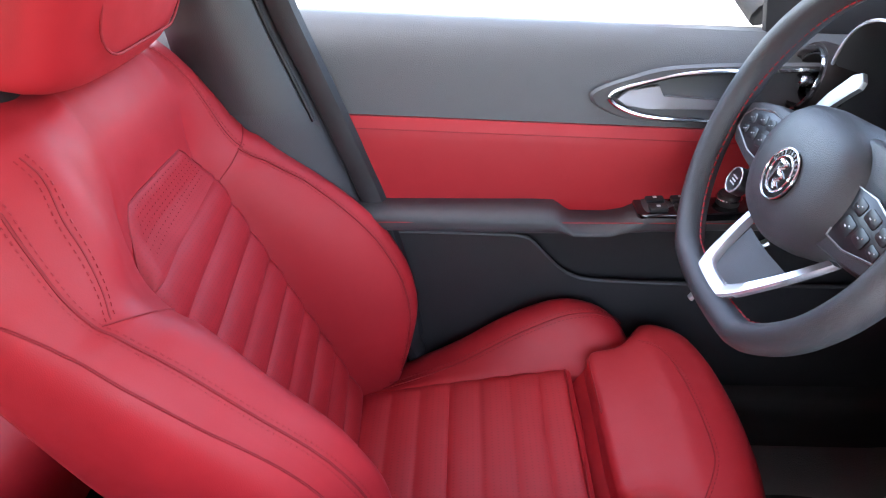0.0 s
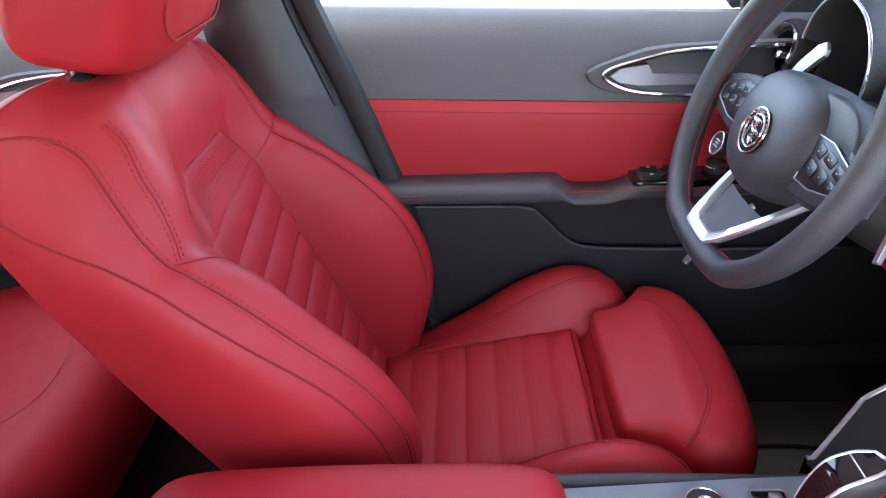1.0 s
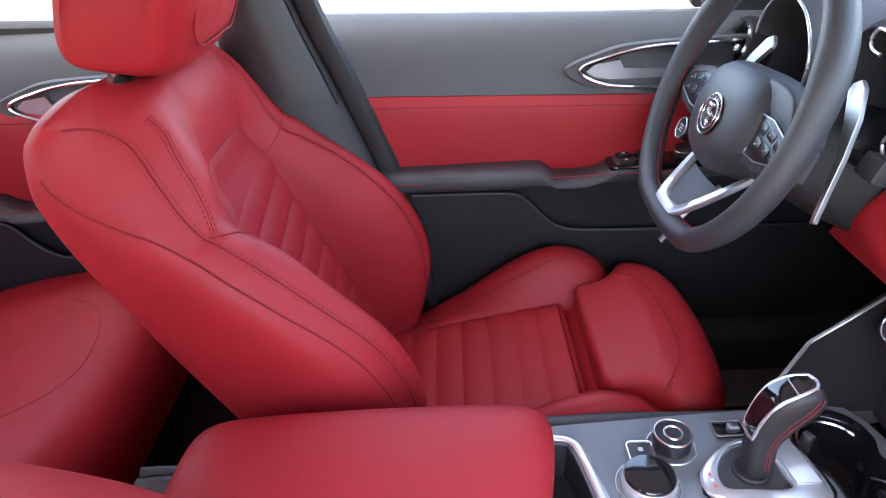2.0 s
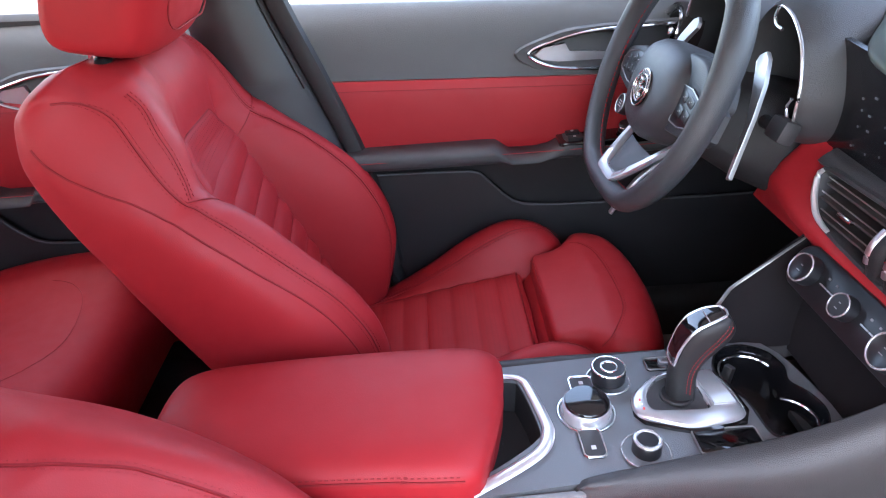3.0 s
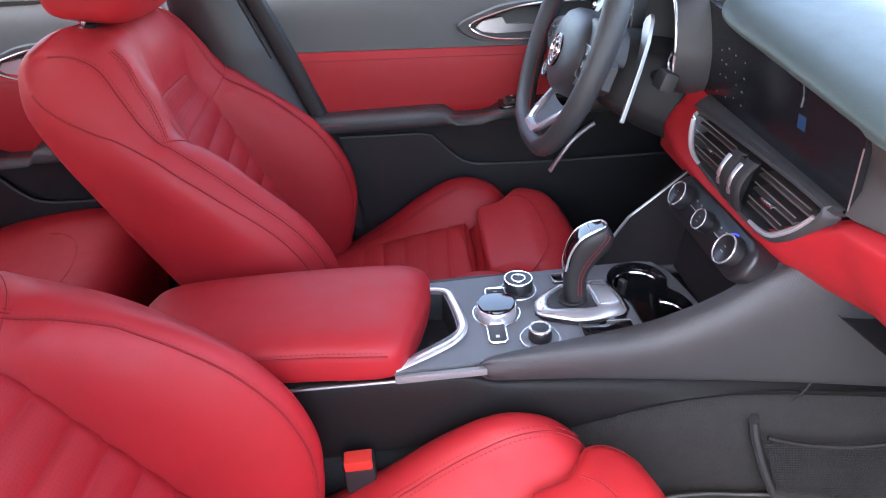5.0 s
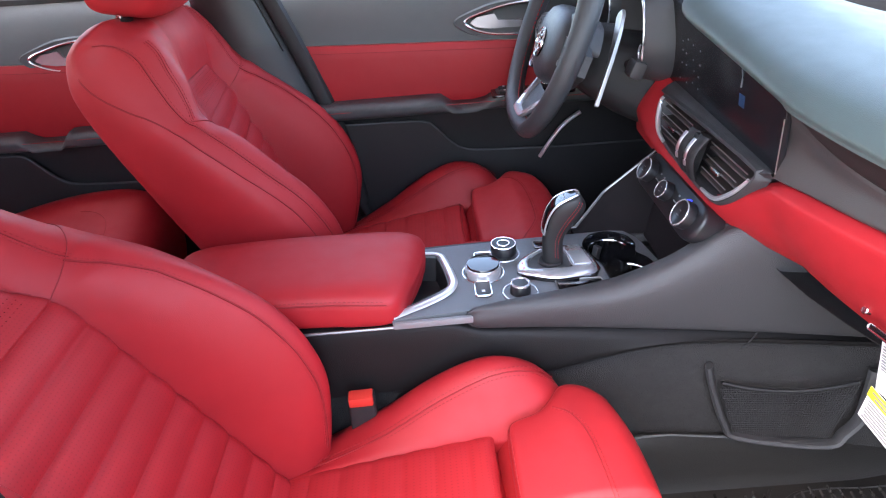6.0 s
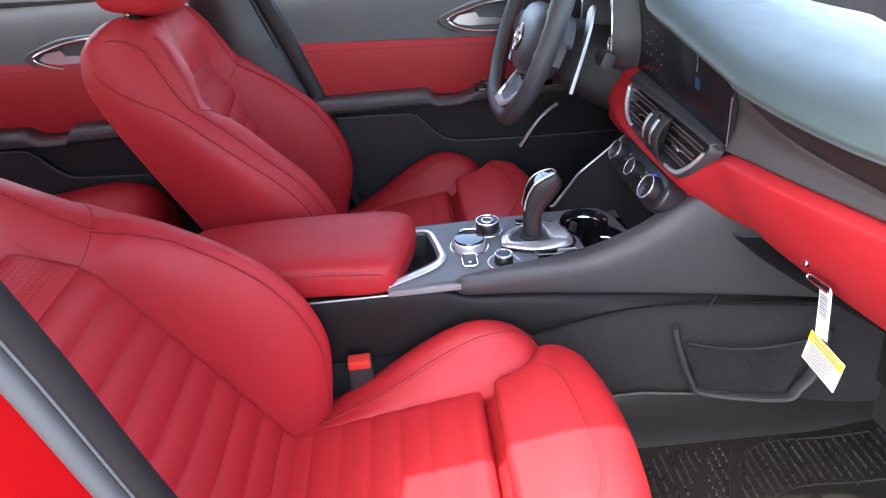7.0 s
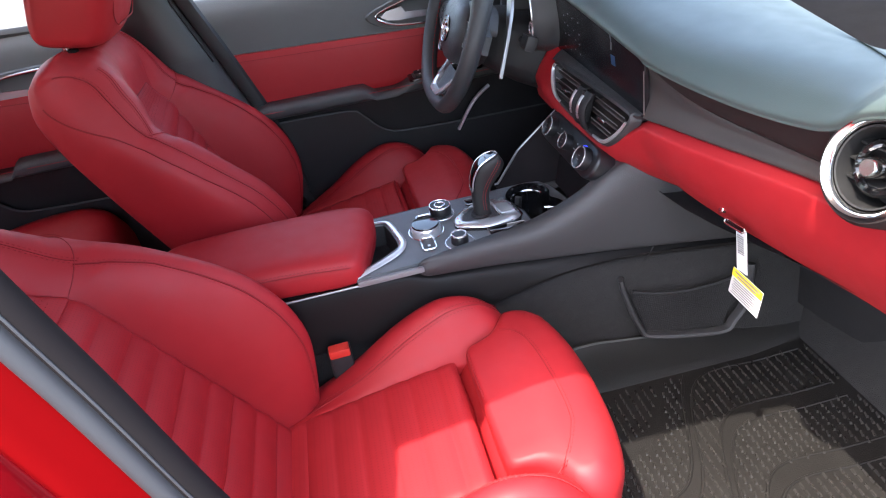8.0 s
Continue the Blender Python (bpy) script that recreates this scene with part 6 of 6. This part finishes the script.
# ---- footwell ----
def build_net():
    n = thing("side_net_pocket", (0, 0, 0), "black mesh pocket in a plastic frame on the console flank", "pocket")
    m = facing((.618, -.150, .222), (1, -.10, 0), (.02, .10, .99))
    fr = [(-.122, .070), (-.112, .030), (-.086, -.040), (-.060, -.064), (.07, -.080), (.098, -.058), (.118, -.02), (.122, .058)]
    bm = bmesh.new()
    tube(bm, [m @ Vector((p.x, p.y, .006)) for p in curve_points([(x, y, 0) for x, y in fr], 6)], .011, 8, flat=.55)
    part("frame", bm, CONSOLE_GREY, n, "black plastic frame")
    bm = bmesh.new()
    for i in range(47):
        x = -.100 + .205 * i / 46
        tube(bm, [m @ Vector((x * .72, -.068, .006)), m @ Vector((x, .040 - .016 * (1 - (x / .1) ** 2), .006))], .0007, 4)
    for j in range(22):
        y = -.062 + .0042 * j
        k = .070 + .030 * j / 21
        tube(bm, [m @ Vector((-k, y, .006)), m @ Vector((k, y, .006))], .0007, 4)
    tube(bm, [m @ Vector((-.10 + .2 * i / 10, .040 - .016 * (1 - (i / 5 - 1) ** 2), .008)) for i in range(11)], .003, 6)
    part("mesh", bm, DARK, n, "black elastic mesh")


build_net()


def build_mat():
    f = thing("floor_mat", (0, 0, 0), "dusty black rubber mat with raised tread, in the passenger footwell", "floor mat")

    def rise(x):
        return .24 * max(0, x - .76) ** 1.2

    def edge(a, b):
        x, y = .06 + .84 * a, -.62 + .485 * b
        rim = max(0, 1 - b / .05)
        wall = max(0, min(1, (b - .925) / .06))
        wall = wall * wall * (3 - 2 * wall) * (.105 - .06 * max(0, min(1, (x - .45) / .4))) * max(0, min(1, (x - .20) / .2))
        return (x, y, .052 + .014 * rim * rim + wall + rise(x))
    bm = bmesh.new()
    sheet(bm, edge, 50, 110, .01)
    part("base", bm, MAT_RUBBER, f)
    bm = bmesh.new()
    tube(bm, [Vector(edge(i / 60, .985)) + Vector((0, 0, .001)) for i in range(12, 58)], .0022, 6)
    part("lip", bm, SOFT_GREY, f, "thin raised grey lip")
    for k in range(3):
        for off in (0, .036):
            bm = bmesh.new()
            line = []
            for i in range(41):
                x = .30 + .55 * i / 40
                y = -.46 + .16 * math.tanh((x - .56) / .06) - .10 * (x - .55) + .135 * (k - 1) + off
                if -.60 < y < -.175:
                    line.append((x, y, .0535 + rise(x)))
            if len(line) > 3:
                tube(bm, line, .0028, 6, flat=.8)
                part("ridge", bm, MAT_RUBBER, f)
    verts, faces = [], []
    for i in range(40):
        for j in range(30):
            x, y = .26 + .0155 * i, -.598 + .0145 * j + (.0072 if i % 2 else 0)
            bend = y + .46 - .16 * math.tanh((x - .56) / .06) + .10 * (x - .55)
            if bend % .135 < .036 or y > -.180:
                continue
            a = radians(70 if int(bend // .135) % 2 else 84)
            z = .051 + rise(x)
            n = len(verts)
            for sx, sy, sz in ((-1, -1, 0), (1, -1, 0), (1, 1, 0), (-1, 1, 0), (-.75, -.4, 1), (.75, -.4, 1), (.75, .4, 1), (-.75, .4, 1)):
                px, py = sx * .0064, sy * .0023
                verts.append((x + px * math.cos(a) - py * math.sin(a), y + px * math.sin(a) + py * math.cos(a), z + sz * .0055))
            for q in ((4, 5, 6, 7), (0, 1, 5, 4), (1, 2, 6, 5), (2, 3, 7, 6), (3, 0, 4, 7)):
                faces.append([n + v for v in q])
    me = bpy.data.meshes.new("tread")
    me.from_pydata(verts, [], faces)
    me.materials.append(MAT_TREAD)
    tr = new("tread", me)
    tr.parent = f
    tagged(tr, kind="stuff")
    d = thing("driver_floor_mat", (0, 0, 0), "black rubber mat in the driver's footwell", "floor mat")
    bm = bmesh.new()
    sheet(bm, lambda a, b: (.10 + .75 * a, .16 + .44 * b, .05 + .010 * max(0, 1 - min(b, 1 - b) / .06) ** 2 + .22 * max(0, .10 + .75 * a - .72) ** 1.2), 30, 40, .01)
    part("base", bm, GREY_MAT, d)
    bm = bmesh.new()
    for k in range(3):
        tube(bm, curve_points([(.40, .20 + .12 * k, .053), (.55, .23 + .11 * k, .053), (.70, .22 + .10 * k, .053)], 8), .005, 6, flat=.5)
    part("ridge", bm, MAT_RUBBER, d)


build_mat()


def build_driver_sill():
    d = thing("driver_sill", (0, 0, 0), "dark trimmed sill along the driver's footwell", "sill", kind="structure")
    bm = bmesh.new()
    sec = curve_points([(.560, .03, 0), (.566, .11, 0), (.575, .135, 0), (.59, .146, 0), (.625, .15, 0)], 5)
    loft(bm, [[Vector((x, p.x, p.y + .05 * max(0, x - .66))) for p in sec] for x in [-.1 + .1 * i for i in range(11)]], False, False)
    part("cover", bm, SOFT_DARK, d)


build_driver_sill()


def build_pedals():
    p = thing("pedals", (0, 0, 0), "dark pedals in the driver's footwell", "pedal")
    for y, w, z in ((.36, .08, .20), (.24, .045, .16)):
        bm = bmesh.new()
        block(bm, pose(.70, y, z, 0, -35, 0), (.012, w, .07), .004)
        pad = part("pad", bm, SATIN if w < .06 else RUBBER, p)
        bm = bmesh.new()
        tube(bm, [(.71, y, z), (.78, y, z + .12), (.84, y, z + .28)], .008, 8)
        part("arm", bm, DARK, pad)


build_pedals()


def build_buckle():
    b = thing("seat_belt_buckle", (0, 0, 0), "black seat belt buckle with red release button beside the seat", "buckle")
    m = facing((-.026, -.155, .262), (1, .05, 0), (.12, 0, 1))
    bm = bmesh.new()
    block(bm, m @ pose(0, 0, 0), (.040, .085, .022), .005, 3)
    part("body", bm, DARK, b)
    bm = bmesh.new()
    block(bm, m @ pose(0, .036, .003), (.036, .016, .022), .003)
    part("button", bm, BUTTON_RED, b, "bright red release button")
    bm = bmesh.new()
    block(bm, m @ pose(0, -.09, 0), (.026, .11, .010), .003)
    part("stalk", bm, DARK, b)


build_buckle()


# ---- the near door opening ----
def build_near_pillar():
    p = thing("near_door_pillar", (0, 0, 0), "red painted door pillar with black seal and grey trim, door open", "pillar", kind="structure")
    line = [(-.036, -.60, .06), (-.074, -.635, .40), (-.116, -.645, .561), (-.152, -.645, .70), (-.192, -.645, .85), (-.236, -.62, 1.02), (-.256, -.60, 1.10)]
    pts = curve_points(line, 8)
    bm = bmesh.new()
    tube(bm, pts, .0120, 12, flat=1.0)
    part("seal", bm, MATTE, p, "black rubber door seal")
    bm = bmesh.new()
    tube(bm, [q + Vector((-.001, -.0125, 0)) for q in pts], .0013, 6)
    part("seal_lip", bm, GREY_RUBBER, p, "thin grey moulding line on the seal")
    # door_edge has added ridges that break its reflections into pale streaks
    for name, mat, lab, offs in (("edge_trim", GREY_RUBBER, "grey trim strip", [(-.006, -.007), (-.010, -.015), (-.017, -.018), (-.023, -.016), (-.027, -.011)]), ("jamb", PAINT, "red painted jamb", [(-.025, -.014), (-.036, -.026), (-.048, -.038), (-.062, -.044)]), ("door_edge", GLOSSY_PAINT, "glossy red rear door edge, ridged to streak its reflections", [(-.062, -.044), (-.070, -.060), (-.076, -.054), (-.084, -.067), (-.092, -.060), (-.102, -.072), (-.114, -.064), (-.130, -.077), (-.16, -.076)]),
                                 ("inner_trim", SOFT_GREY, "grey inner trim", [(-.012, .006), (-.08, .02), (-.17, .015), (-.24, 0)])):
        bm = bmesh.new()
        sec = curve_points([(a, b, 0) for a, b in offs], 5)
        loft(bm, [[q + Vector((s.x, s.y, 0)) for s in sec] for q in pts], False, False)
        part(name, bm, mat, p, lab)
    d = thing("rear_side_door", (0, 0, 0), "red painted rear side door with glossy curved skin", "door", "car doors", "structure")
    bm = bmesh.new()

    def skin(a, b):
        z = -.05 + .82 * b
        xf = lerp_table([(-.05, -.10), (.06, -.10), (.40, -.128), (.57, -.172), (.77, -.227)], z)
        x = xf + (-1.25 - xf) * a ** 2.2
        y = lerp_table([(-.05, -.80), (.2, -.85), (.45, -.86), (.60, -.84), (.70, -.80), (.77, -.735)], z)
        return (x, y + .012 * math.exp(-((z - .52) / .02) ** 2) + (-.695 - y) * math.exp(-(xf - x) / .028), z)
    sheet(bm, skin, 20, 40, .03, (0, 1, 0))
    part("outer_skin", bm, GLOSSY_PAINT, d)
    bm = bmesh.new()
    sheet(bm, lambda a, b: (-.34 - .85 * a, -.63 - .03 * b, .08 + .67 * b), 6, 6, .02, (0, -1, 0))
    part("inner_trim", bm, DARK, d, "dark inner trim")
    bm = bmesh.new()
    sheet(bm, lambda a, b: (-.34 - .85 * a, -.64 - .03 * b, .54 + .11 * b), 6, 6, .02, (0, 1, 0))
    part("insert", bm, LEATHER, d, "red leather insert")
    bm = bmesh.new()
    sheet(bm, lambda a, b: (-.34 - .85 * a - .03 * b, -.71 + .10 * b, .77 + .32 * b), 2, 4)
    g = part("pane", bm, GLASS, d)
    g.visible_shadow = False
    s = thing("door_sill", (0, 0, 0), "dark door sill plate over red painted body", "sill", kind="structure")
    bm = bmesh.new()
    block(bm, pose(.42, -.66, .04), (1.1, .10, .07), .02, 3)
    part("plate", bm, DARK, s)
    bm = bmesh.new()
    block(bm, pose(.42, -.76, -.02), (1.1, .12, .12), .03, 4)
    part("body_sill", bm, PAINT, s, "red painted sill")


build_near_pillar()


def build_open_door():
    """The front passenger door, swung wide open on its hinges ahead of the opening. Out of view; added to cut light
    from that side.
    """
    d = thing("front_side_door", (0, 0, 0), "unseen front passenger door set wide open to shade the cabin, red outside, dark trim inside", "door", "car doors", "structure")
    m = pose(.86, -.70, 0, 0, 0, 68)
    for name, mat, y, lab, z0, z1 in (("outer_skin", GLOSSY_PAINT, -.12, "glossy red outer skin", -.05, .74), ("inner_trim", DARK, -.02, "dark inner trim", .02, .74), ("insert", LEATHER, -.005, "red leather insert", .53, .64)):
        bm = bmesh.new()
        sheet(bm, lambda a, b: m @ Vector((-.02 - (1.02 - .10 * max(0, b - .6)) * a, y - (.05 * math.sin(math.pi * b) if y < -.1 else -.012 * math.sin(math.pi * a)), z0 + (z1 - z0) * b)), 14, 12, .03 if y > -.1 else .02, tuple(m.to_3x3() @ Vector((0, -1 if y > -.1 else 1, 0))))
        part(name, bm, mat, d, lab)
    bm = bmesh.new()
    tube(bm, [m @ p for p in curve_points([(-.06, -.06, .74), (-.34, -.04, .97), (-.62, -.02, 1.07), (-.98, -.01, 1.06), (-1.02, -.04, .74)], 8)], .022, 8)
    part("window_frame", bm, DARK, d)


build_open_door()
